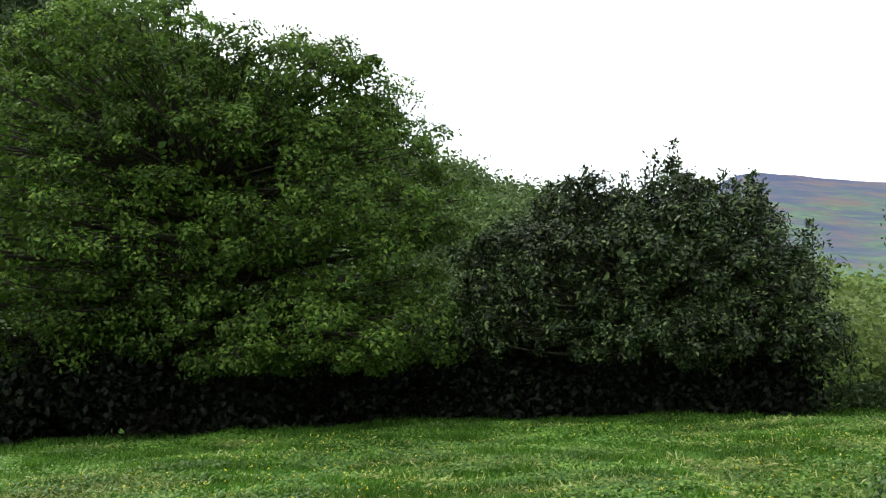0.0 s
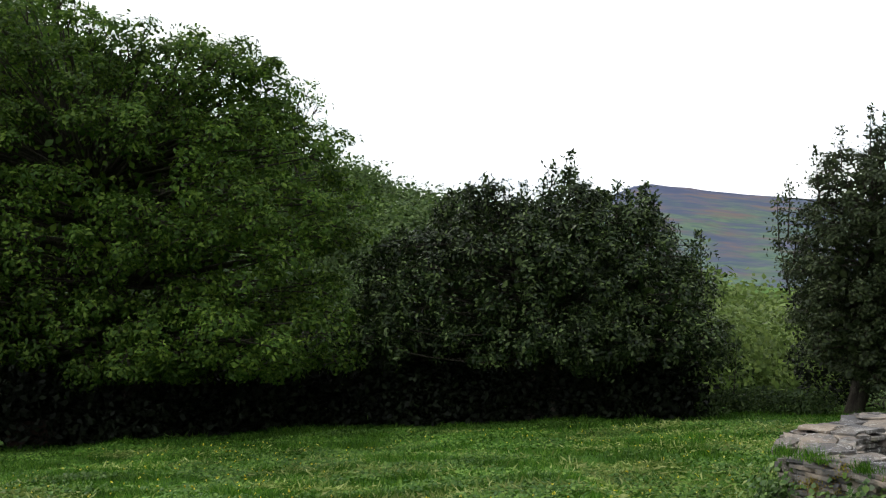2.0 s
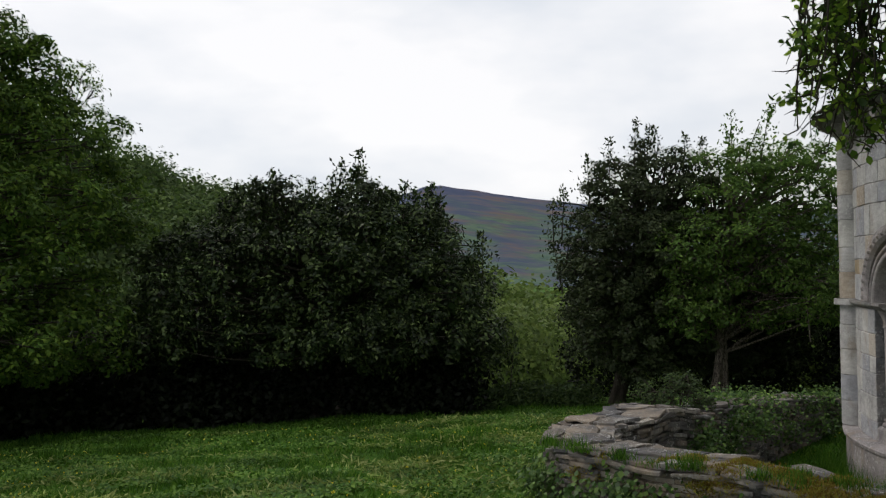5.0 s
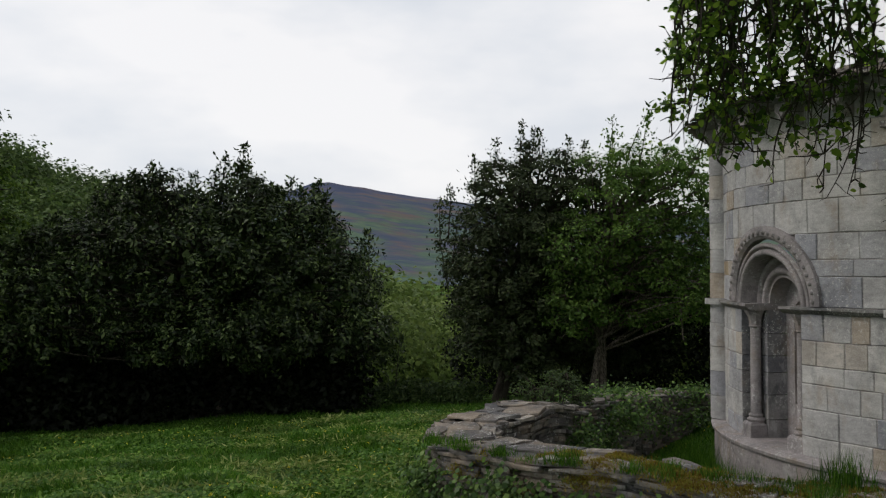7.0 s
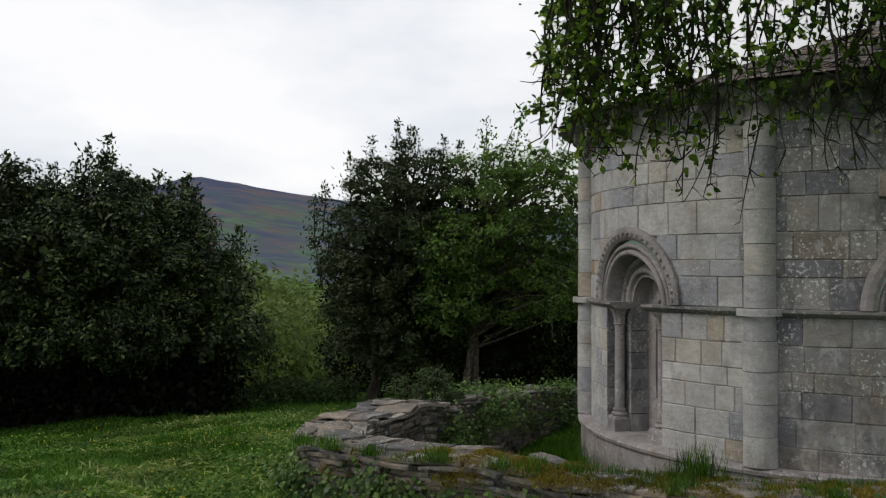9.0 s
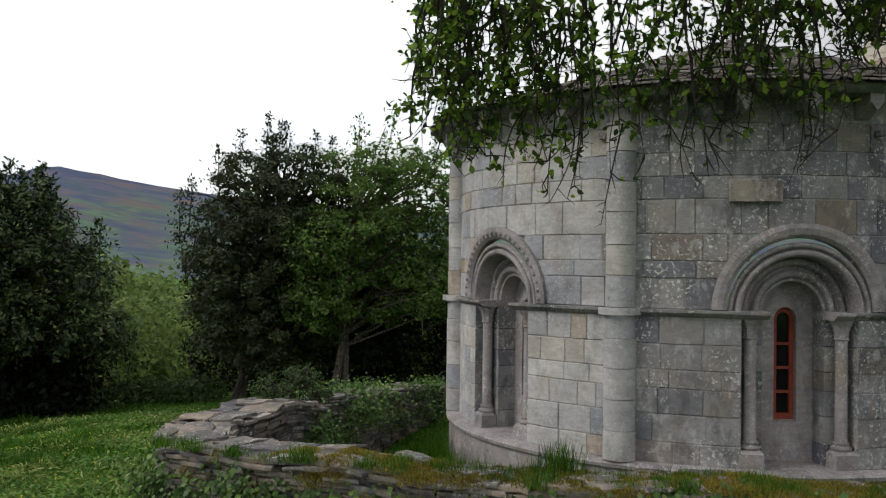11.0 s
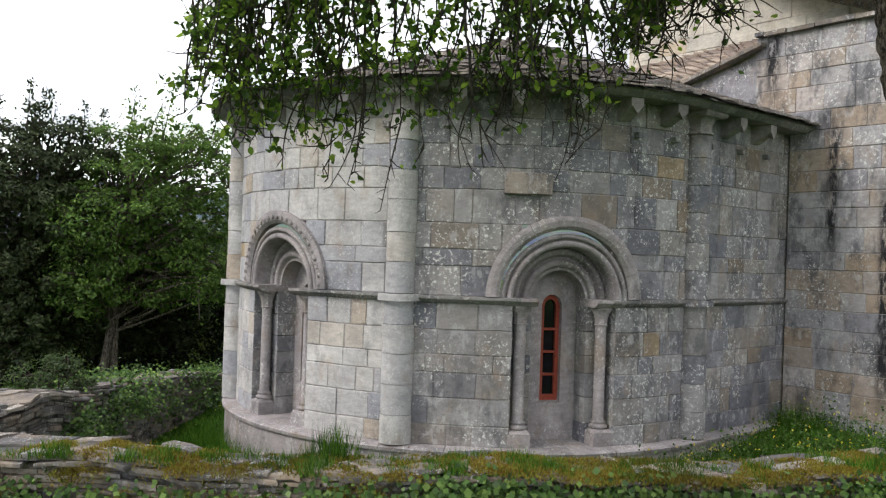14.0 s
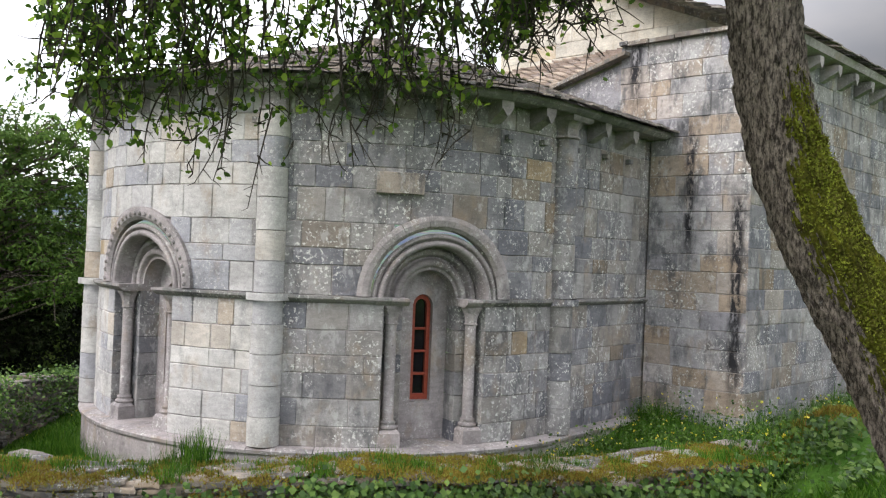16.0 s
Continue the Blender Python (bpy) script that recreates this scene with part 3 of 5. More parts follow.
def arched_window(name, s_mid, blind, label):
    w = tagged(empty(name, apse_at(s_mid, 0, Z_STRING)), label, "window", kind="structure")
    inv = w.matrix_basis.inverted()
    at = lambda s, n, z: tuple(inv @ Vector(apse_at(s, n, z)))
    # hood mould of separate voussoirs
    count = 9
    for i in range(count):
        ring("hood_stone", at, s_mid, Z_STRING + 0.055, [(1.0, -0.1), (1.0, 0.03), (1.05, 0.075), (1.13, 0.085), (HOOD, 0.07), (HOOD, -0.1)], DRESSED, w,
             math.pi * i / count + 0.002, math.pi * (i + 1) / count - 0.002, 54, True)
    # first order, with two rolls and a hollow
    prof = [(1.0, 0.0)] + roll_profile(0.955, 0.0, 0.03) + [(0.915, -0.03), (0.9, -0.035)] + roll_profile(0.85, -0.01, 0.045) + [(JAMB, -0.03), (JAMB, D1)]
    ring("outer_archivolt", at, s_mid, Z_STRING, prof, DRESSED, w)
    if blind:
        bm = bmesh.new()
        bmesh.ops.create_icosphere(bm, subdivisions=1, radius=0.036)
        boss = bpy.data.meshes.new("carved_boss")
        bm.to_mesh(boss)
        bm.free()
        boss.materials.append(DRESSED)
        for i in range(26):
            a = math.pi * (i + 0.5) / 26
            b = new("carved_boss", boss)
            b.parent = w
            b.location = at(s_mid + 1.095 * math.cos(a), 0.082, Z_STRING + 0.055 + 1.095 * math.sin(a))
    # second order, set back
    prof = [(JAMB, D1)] + roll_profile(0.735, D1, 0.05) + [(0.66, D1 - 0.05), (0.64, D1 - 0.04)] + roll_profile(0.57, D1 - 0.02, 0.055) + [(0.5, D1 - 0.04), (INNER, D1 - 0.04), (INNER, D2)]
    ring("inner_archivolt", at, s_mid, Z_STRING, prof, DRESSED, w)
    # jambs, course by course
    for z0, z1 in LOW:
        for side in (-1, 1):
            prof = [(JAMB + 0.1, -0.05), (JAMB + 0.002, -0.0), (JAMB, -0.02), (JAMB, D1), (INNER + 0.004, D1), (INNER, D1 - 0.01), (INNER, D2), (INNER + 0.5, D2)]
            if side > 0:
                prof = prof[::-1]
            v = [at(s_mid + side * u, n, z) for z in (z0 + 0.006, z1 - 0.006) for u, n in prof]
            k = len(prof)
            f = [(j, j + 1, k + j + 1, k + j) for j in range(k - 1)] + [tuple(range(k))[::-1], tuple(range(k, 2 * k))]
            mesh_object("jamb_stone", v, f, ASHLAR, w)
    # back wall of the recess with the narrow opening
    half, sill, head = 0.185, -2.17, Z_STRING - 0.1
    v, f = [], []

    def quad(a, b, c, d):
        o = len(v)
        v.extend([a, b, c, d])
        f.append((o, o + 1, o + 2, o + 3))

    deep = D2 - 0.22
    for side in (-1, 1):
        quad(at(s_mid + side * half, D2, sill), at(s_mid + side * INNER, D2, sill), at(s_mid + side * INNER, D2, head), at(s_mid + side * half, D2, head))
        quad(at(s_mid + side * half, D2, sill), at(s_mid + side * half, D2, head), at(s_mid + side * half * 0.9, deep, head), at(s_mid + side * half * 0.9, deep, sill))
    quad(at(s_mid - INNER, D2, Z_PLINTH), at(s_mid + INNER, D2, Z_PLINTH), at(s_mid + INNER, D2, sill), at(s_mid - INNER, D2, sill))
    quad(at(s_mid - half, D2, sill), at(s_mid + half, D2, sill), at(s_mid + half, deep, sill + 0.04), at(s_mid - half, deep, sill + 0.04))
    mesh_object("recess_wall", v, f, DRESSED, w)
    ring("recess_head", at, s_mid, head, [(INNER + 0.12, D2 - 0.003), (half, D2 - 0.003), (half * 0.9, deep)], DRESSED, w)
    if blind:
        z0 = sill
        while z0 < head - 0.05:
            z1 = min(z0 + 0.36, head)
            bv, bf = ashlar_block(lambda p, n, z: at(p, n + D2 - 0.08, z), s_mid - half, s_mid + half, z0, z1, 0.0, 0.004)
            mesh_object("infill_stone", bv, bf, OCHRE, w)
            z0 = z1
        ring("infill_head", at, s_mid, head, [(half, D2 - 0.09), (0.001, D2 - 0.08)], OCHRE, w)
    else:
        fr, dn = 0.03, deep + 0.1
        pane = lambda n: [at(s_mid - half, n, sill), at(s_mid + half, n, sill), at(s_mid + half, n, head)] + [at(s_mid + half * math.cos(a), n, head + half * math.sin(a)) for a in [math.pi * i / 14 for i in range(1, 14)]] + [at(s_mid - half, n, head)]
        mesh_object("pane", pane(dn - 0.02), [tuple(range(17))], GLASS, w, "dark window glass")
        box = lambda s0, s1, n0, n1, z0, z1: ([at(p, n, z) for z in (z0, z1) for p, n in ((s0, n0), (s1, n0), (s1, n1), (s0, n1))], [(3, 2, 1, 0), (4, 5, 6, 7), (0, 1, 5, 4), (1, 2, 6, 5), (2, 3, 7, 6), (3, 0, 4, 7)])
        for side in (-1, 1):
            a, b = sorted((side * half, side * (half - 0.075)))
            mesh_object("frame_post", *box(s_mid + a, s_mid + b, dn - 0.02, dn + 0.04, sill, head), RED, w, "red painted frame post")
        mesh_object("frame_sill", *box(s_mid - half + 0.045, s_mid + half - 0.075, dn - 0.02, dn + 0.04, sill, sill + 0.1), RED, w, "red painted frame sill")
        for i in range(1, 4):
            z = sill + 0.06 + (head - sill - 0.06) * i / 4.0
            mesh_object("frame_bar", *box(s_mid - half + 0.045, s_mid + half - 0.075, dn - 0.02, dn + 0.03, z - 0.018, z + 0.018), RED, w, "red painted cross bar")
        ring("frame_head", at, s_mid, head, [(half, dn - 0.02), (half, dn + 0.04), (half - 0.075, dn + 0.04), (half - 0.075, dn - 0.02)], RED, w, closed=True)
    # nook colonnettes
    for side in (-1, 1):
        u = s_mid + side * 0.655
        c = at(u, -0.165, 0)
        z0, z1, d = Z_PLINTH - w.location.z, Z_STRING - w.location.z, 0.085
        shaft = [(d + 0.012, z0 + 0.36), (d, z0 + 0.39), (d * 0.97, z1 - 0.34), (d * 0.97, z1 - 0.33)]
        mesh_object("shaft", *lathe(shaft, 18, c), DRESSED, w, smooth=True)
        mesh_object("base_roll", *lathe([(0.12, z0 + 0.24), (0.145, z0 + 0.265), (0.14, z0 + 0.29), (0.11, z0 + 0.31), (0.105, z0 + 0.33), (0.122, z0 + 0.345), (0.1, z0 + 0.37)], 18, c), DRESSED, w, smooth=True)
        v = [at(u + p, -0.165 + q, zz) for zz, h in ((Z_PLINTH, 0.17), (Z_PLINTH + 0.2, 0.165), (Z_PLINTH + 0.245, 0.13)) for p, q in ((-h, -h + 0.06), (h, -h + 0.06), (h, h), (-h, h))]
        f = [(a + i, a + (i + 1) % 4, a + 4 + (i + 1) % 4, a + 4 + i) for a in (0, 4) for i in range(4)] + [(8, 9, 10, 11)]
        mesh_object("base_block", v, f, DRESSED, w)
        cap = [(0.1, z1 - 0.345), (0.11, z1 - 0.33), (0.095, z1 - 0.315), (0.1, z1 - 0.24), (0.125, z1 - 0.16), (0.165, z1 - 0.1), (0.17, z1 - 0.07)]
        cv, cf = lathe(cap, 16, c)
        cv = [(x, y, z + 0.0) if i % 2 else (c[0] + (x - c[0]) * 0.9, c[1] + (y - c[1]) * 0.9, z) for i, (x, y, z) in enumerate(cv)]
        mesh_object("capital", cv, cf, DRESSED, w)
        a, b = (s_mid + side * 0.44, s_mid + side * (JAMB + 0.12)) if side > 0 else (s_mid + side * (JAMB + 0.12), s_mid + side * 0.44)
        z = Z_STRING
        pr = [(D2 - 0.02, z - 0.07), (0.0, z - 0.07), (0.05, z - 0.04), (0.098, z), (0.098, z + 0.038), (D2 - 0.02, z + 0.05)]
        v = [at(p, n, zz) for p in (a, b) for n, zz in pr]
        mesh_object("impost", v, [(i, (i + 1) % 6, 6 + (i + 1) % 6, 6 + i) for i in range(6)] + [(5, 4, 3, 2, 1, 0), (6, 7, 8, 9, 10, 11)], DRESSED, w)
    return w


arched_window("window_1", BAY_B, False, "round-headed recessed window with a red frame")
arched_window("window_2", BAY_A, True, "round-headed recessed window walled up with ochre stone")


def engaged_column(th):
    c = (CX + (RAD + 0.03) * math.cos(th), CY + (RAD + 0.03) * math.sin(th))
    col = tagged(empty("engaged_column", (*c, Z_PLINTH)), "weathered grey half-round stone column with carved capital", "column", "columns of the apse", "structure")
    o, r = (0, 0), 0.215
    up = Z_EAVE - 0.36 - Z_PLINTH
    z = 0.0
    cuts = [0.0, 0.42, 0.86, 1.3, 1.72, Z_STRING - 0.05 - Z_PLINTH, Z_STRING + 0.06 - Z_PLINTH, 2.62, 3.05, 3.52, 3.95, 4.38, up]
    for a, b in zip(cuts[:-1], cuts[1:]):
        rr = r + (0.1 if abs(a - (Z_STRING - 0.05 - Z_PLINTH)) < 1e-6 else rng.uniform(-0.004, 0.006) + (0.015 if b < 1.8 else 0))
        v, f = lathe([(rr - 0.02, a + 0.002), (rr, a + 0.006), (rr, b - 0.006), (rr - 0.02, b - 0.002)], 36, o)
        mesh_object("drum", v, f, ASHLAR_CLEAN_LIT if th < radians(-120) else ASHLAR, col)
    v, f = lathe([(r, up), (r + 0.03, up + 0.015), (r + 0.03, up + 0.045), (r - 0.005, up + 0.06), (r, up + 0.16), (r + 0.05, up + 0.25), (r + 0.1, up + 0.29)], 16, o)
    v = [(x * (0.9 if i % 2 and 40 < i else 1), y * (0.9 if i % 2 and 40 < i else 1), z) for i, (x, y, z) in enumerate(v)]
    mesh_object("capital", v, f, DRESSED, col)
    h = 0.33
    ca, sa = math.cos(th), math.sin(th)
    v = [(p * ca - q * sa, p * sa + q * ca, z) for z, k in ((up + 0.28, 0.9), (up + 0.32, 1.0), (up + 0.36, 1.0)) for p, q in ((-h * k, -h * k), (h * k, -h * k), (h * k, h * k), (-h * k, h * k))]
    mesh_object("abacus", v, [(0, 3, 2, 1), (8, 9, 10, 11)] + [(a + i, a + (i + 1) % 4, a + 4 + (i + 1) % 4, a + 4 + i) for a in (0, 4) for i in range(4)], DRESSED, col)


for th in COLS:
    engaged_column(th)


def corbel(s, at, z, name="corbel", depth=0.36, drop=0.3, half=0.1):
    """A pointed eaves corbel."""
    o = Vector(at(s, 0, z))
    pr = [(-0.12, 0.0), (depth, 0.0), (depth, -drop * 0.42), (depth - 0.03, -drop * 0.5), (depth * 0.55, -drop * 0.72), (0.05, -drop), (-0.12, -drop)]
    v = [Vector(at(s + k, n, z + h)) - o for k in (-half, half) for n, h in pr]
    m = len(pr)
    f = [(i, (i + 1) % m, m + (i + 1) % m, m + i) for i in range(m)] + [tuple(range(m))[::-1], tuple(range(m, 2 * m))]
    v += [Vector(at(s + k, depth + 0.004, z - 0.13)) - o for k in (-half * 0.8, half * 0.8)] + [Vector(at(s, depth + 0.0, z - drop * 0.8)) - o, Vector(at(s, depth - 0.14, z - drop * 0.62)) - o]
    q = 2 * m
    f += [(q, q + 1, q + 2), (q + 1, q + 3, q + 2), (q + 3, q, q + 2)]
    c = mesh_object(name, v, f, DRESSED)
    c.location = o
    return tagged(c, "pointed grey stone corbel under the eaves", "corbel", "corbels under the eaves", "structure")


STEP = (COLS[2] - COLS[1]) / 6
for b in (0, 1):
    for i in range(1, 6):
        corbel(RAD * (COLS[b] + STEP * i - TH_END), apse_at, Z_EAVE)
for s in (0.98, 1.95):
    corbel(s, apse_at, Z_EAVE)
for s in (-5.0, -4.1, -3.25, -1.2, -0.45, 0.55, 1.45, 2.3):
    v, f = ashlar_block(lambda p, n, z: apse_at(p, n + 0.05, z), s - 0.055, s + 0.055, Z_EAVE - 0.53, Z_EAVE - 0.44, 0.06)
    mesh_object("stone_peg", v, f, ASHLAR, APSE)
v, f = ashlar_block(lambda p, n, z: apse_at(p, n + 0.05, z), BAY_B - 0.98, BAY_B - 0.28, 0.9, 1.22, 0.02)
mesh_object("projecting_slab", v, f, STAINED, APSE, "projecting ochre stone slab")

# cornice and slate roof
swept(apse_at, stations(S_MIN, S_MAX), [(-0.2, Z_EAVE), (0.38, Z_EAVE), (0.46, Z_EAVE + 0.06), (0.47, Z_EAVE + 0.11), (0.3, Z_EAVE + 0.2), (-0.2, Z_EAVE + 0.3)], "cornice", DARK_MOULDING, APSE)


def slates(name, corners, rows, cols, rng, label, mat=SLATE, parent=None, kind="structure", parts=True):
    """A slope of overlapping slates between an eaves line and a ridge line (functions of 0..1)."""
    low, high = corners
    vs, fs, singles = [], [], []
    for r in range(rows):
        t0, t1 = r / rows, min(1.0, (r + 1.35) / rows)
        k = max(4, round(cols * (1 - 0.75 * t0 if name == "apse_roof" else 1)))
        off = rng.uniform(0, 1)
        for c in range(k):
            a, b = (c + off * 0.5 + 0.03) / k, (c + off * 0.5 + 0.97) / k
            a, b = min(a, 1), min(b, 1)
            if b - a < 0.2 / k:
                continue
            t = t0 - rng.uniform(0, 0.3) / rows
            lift, thick = rng.uniform(0.02, 0.05), rng.uniform(0.015, 0.035)
            p = [low(a).lerp(high(a), t), low(b).lerp(high(b), t), low(b).lerp(high(b), t1), low(a).lerp(high(a), t1)]
            up = [lift + thick, lift + thick * rng.uniform(0.6, 1.4), 0.0, 0.0]
            if parts and r < 8 and len(singles) < 300:
                singles.append([q + Vector((0, 0, u)) for q, u in zip(p, up)] + [q + Vector((0, 0, u - thick)) for q, u in zip(p, up)])
                continue
            o = len(vs)
            vs += [q + Vector((0, 0, u)) for q, u in zip(p, up)] + [q + Vector((0, 0, u - thick)) for q, u in zip(p, up)]
            fs += [(o, o + 1, o + 2, o + 3), (o + 1, o, o + 4, o + 5), (o + 2, o + 1, o + 5, o + 6), (o, o + 3, o + 7, o + 4)]
    ob = mesh_object(name, vs, fs, mat, parent)
    for q in singles:
        mesh_object("slate", q, [(0, 1, 2, 3), (1, 0, 4, 5), (2, 1, 5, 6), (0, 3, 7, 4)], mat if mat is not SLATE else SLATE_PIECE, ob)
    return tagged(ob, label, "roof", kind=kind)


APEX = Vector((12.4, 13.25, 4.35))
slates("apse_roof", (lambda t: Vector(apse_at(S_MIN + (0.0 - S_MIN) * t, 0.56, Z_EAVE + 0.11)), lambda t: APEX.copy()), 17, 62, rng, "low conical roof of rough grey slates over the apse")
slates("chancel_roof", (lambda t: Vector(apse_at(0.0 + S_MAX * t, 0.56, Z_EAVE + 0.11)), lambda t: APEX + Vector((2.8 * t, 0.18 * t, 0))), 17, 12, rng, "slate roof slope of the short chancel")
under = [apse_at(q, 0.53, Z_EAVE + 0.1) for q in stations(S_MIN, S_MAX, 0.25)]
k = len(under)
tops = [tuple(APEX + Vector((2.8 * max(0.0, q) / S_MAX, 0, -0.06))) for q in stations(S_MIN, S_MAX, 0.25)]
mesh_object("roof_boarding", under + tops, [(i, i + 1, k + i + 1, k + i) for i in range(k - 1)], SLATE, APSE)
fin = mesh_object("finial", *lathe([(0.16, 0), (0.17, 0.1), (0.09, 0.14), (0.12, 0.24), (0.15, 0.3), (0.1, 0.38), (0.05, 0.42), (0.06, 0.48), (0.01, 0.54)], 12, (0, 0)), STAINED)
fin.location = APEX - Vector((0, 0, 0.06))
tagged(fin, "dark turned stone finial on the apse roof", "finial")

# ---------------------------------------------------------------- end wall, nave side and gable
X1, Y1 = 15.1, 6.8


def plane_at(ox, oy, dx, dy):
    nx, ny = dy, -dx
    return lambda s, n, z: (ox + dx * s + nx * n, oy + dy * s + ny * n, z)


END_AT = plane_at(X1, 9.5, 0, -1)
END_ROWS = rows_between(-3.6, 4.22, 0.36, rng)


def end_spans(z0, z1):
    return [(0.72 if z1 < 2.6 else 0.0, 9.5 - Y1)]


ashlar_wall("wall_end", END_AT, END_ROWS, end_spans, end_spans, STAINED, rng, "stained chapel end wall of lichen-spotted ashlar", (0.4, 0.8))
SIDE_AT = plane_at(X1, Y1, 1, 0)
SIDE_ROWS = rows_between(-3.2, 4.05, 0.36, rng)
ashlar_wall("wall_side", SIDE_AT, SIDE_ROWS, lambda a, b: [(0.0, 13.0)], lambda a, b: [(0.0, 16.0)], ASHLAR, rng, "long church side wall of grey ashlar", (0.45, 0.95))
edge = Y1 - 0.14
while edge < 9.45:
    w = min(rng.uniform(0.45, 0.8), 9.5 - edge)
    out, thick, dz = rng.uniform(0.08, 0.16), rng.uniform(0.05, 0.09), rng.uniform(-0.01, 0.015)
    c = mesh_object("coping_slab", [(x, y, z + dz) for z in (4.22, 4.22 + thick) for x, y in ((X1 - out, edge + 0.01), (X1 + 0.6, edge + 0.01), (X1 + 0.6, edge + w), (X1 - out * 0.8, edge + w))], [(3, 2, 1, 0), (4, 5, 6, 7), (0, 1, 5, 4), (1, 2, 6, 5), (2, 3, 7, 6), (3, 0, 4, 7)], SCHIST)
    tagged(c, "dark weathered coping slab on the end wall", "coping", "coping slabs of the end wall", "structure")
    edge += w
# raking shoulder and the small roof behind it
mesh_object("wall_shoulder", [(x, y, z) for x in (X1, X1 + 0.4) for y, z in ((9.48, 2.3), (12.2, 2.3), (12.2, 3.1), (11.0, 3.48), (9.48, 3.9))], [(0, 1, 2, 3, 4), (9, 8, 7, 6, 5)] + [(i, 5 + i, 5 + (i + 1) % 5, (i + 1) % 5) for i in range(5)], STAINED)
tagged(bpy.data.objects["wall_shoulder"], "stained raking wall shoulder above the chancel roof", "wall", kind="structure")
slates("side_roof", (lambda t: Vector((15.0, 11.0, 3.55)).lerp(Vector((18.0, 14.9, 4.86)), t), lambda t: Vector((15.0, 9.3, 4.02)).lerp(Vector((18.0, 11.1, 5.02)), t)), 12, 9, rng, "small brown slate roof against the gable wall", mat=BROWN_SLATE)
v = [(x, y, z) for x in (14.9, 15.14) for y, z in ((11.05, 3.53), (9.3, 4.03), (9.3, 4.1), (11.05, 3.6))]
tagged(mesh_object("verge_slab", v, [(0, 1, 2, 3), (7, 6, 5, 4), (3, 2, 6, 7), (0, 3, 7, 4), (1, 0, 4, 5), (2, 1, 5, 6)], SCHIST), "dark raking slab along the small roof's edge", "coping", kind="structure")
NAVE_AT = plane_at(18.0, 20.0, 0, -1)


def nave_spans(z0, z1):
    edge = 12.0 - max(0.0, (z1 - 4.86) / 0.42)
    return [(5.1, edge)] if edge > 5.4 else []


ashlar_wall("wall_gable", NAVE_AT, rows_between(2.8, 7.6, 0.42, rng), nave_spans, nave_spans, PALE, rng, "pale ashlar gable wall of the nave", (0.6, 1.2))
v = [(x, y, z) for x in (18.015, 18.4) for y, z in ((8.0, 2.8), (15.0, 2.8), (15.0, 7.8), (8.0, 4.86))]
tagged(mesh_object("wall_gable_core", v, [(0, 1, 2, 3), (7, 6, 5, 4), (3, 2, 6, 7), (0, 3, 7, 4), (1, 0, 4, 5), (2, 1, 5, 6)], PALE), "pale stone core of the gable wall", "wall", kind="structure")
v = [(x, y, z) for x in (17.75, 18.5) for y, z in ((8.0, 4.84), (15.0, 7.78), (15.0, 7.94), (8.0, 5.0))]
tagged(mesh_object("gable_coping", v, [(0, 1, 2, 3), (7, 6, 5, 4), (3, 2, 6, 7), (0, 3, 7, 4), (1, 0, 4, 5), (2, 1, 5, 6)], SCHIST), "dark raking coping along the gable", "coping", kind="structure")
v = [(x, y, z) for x in (X1 + 0.3, X1 + 16) for y, z in ((Y1 - 0.0, 4.05), (Y1 - 0.38, 4.12), (Y1 - 0.42, 4.26), (Y1 + 0.1, 4.3))]
tagged(mesh_object("side_cornice", v, [(i, (i + 1) % 4, 4 + (i + 1) % 4, 4 + i) for i in range(4)] + [(3, 2, 1, 0), (4, 5, 6, 7)], DRESSED), "stone cornice along the side wall", "cornice", kind="structure")
for i in range(14):
    corbel(1.1 + 0.95 * i, SIDE_AT, 4.06)
slates("nave_roof", (lambda t: Vector((X1 + 0.1 + 15.9 * t, Y1 - 0.5, 4.3)), lambda t: Vector((18.2 + 12.8 * t, 13.3, 7.1))), 20, 40, rng, "dark slate roof of the nave", parts=False)

# ---------------------------------------------------------------- vegetation builders


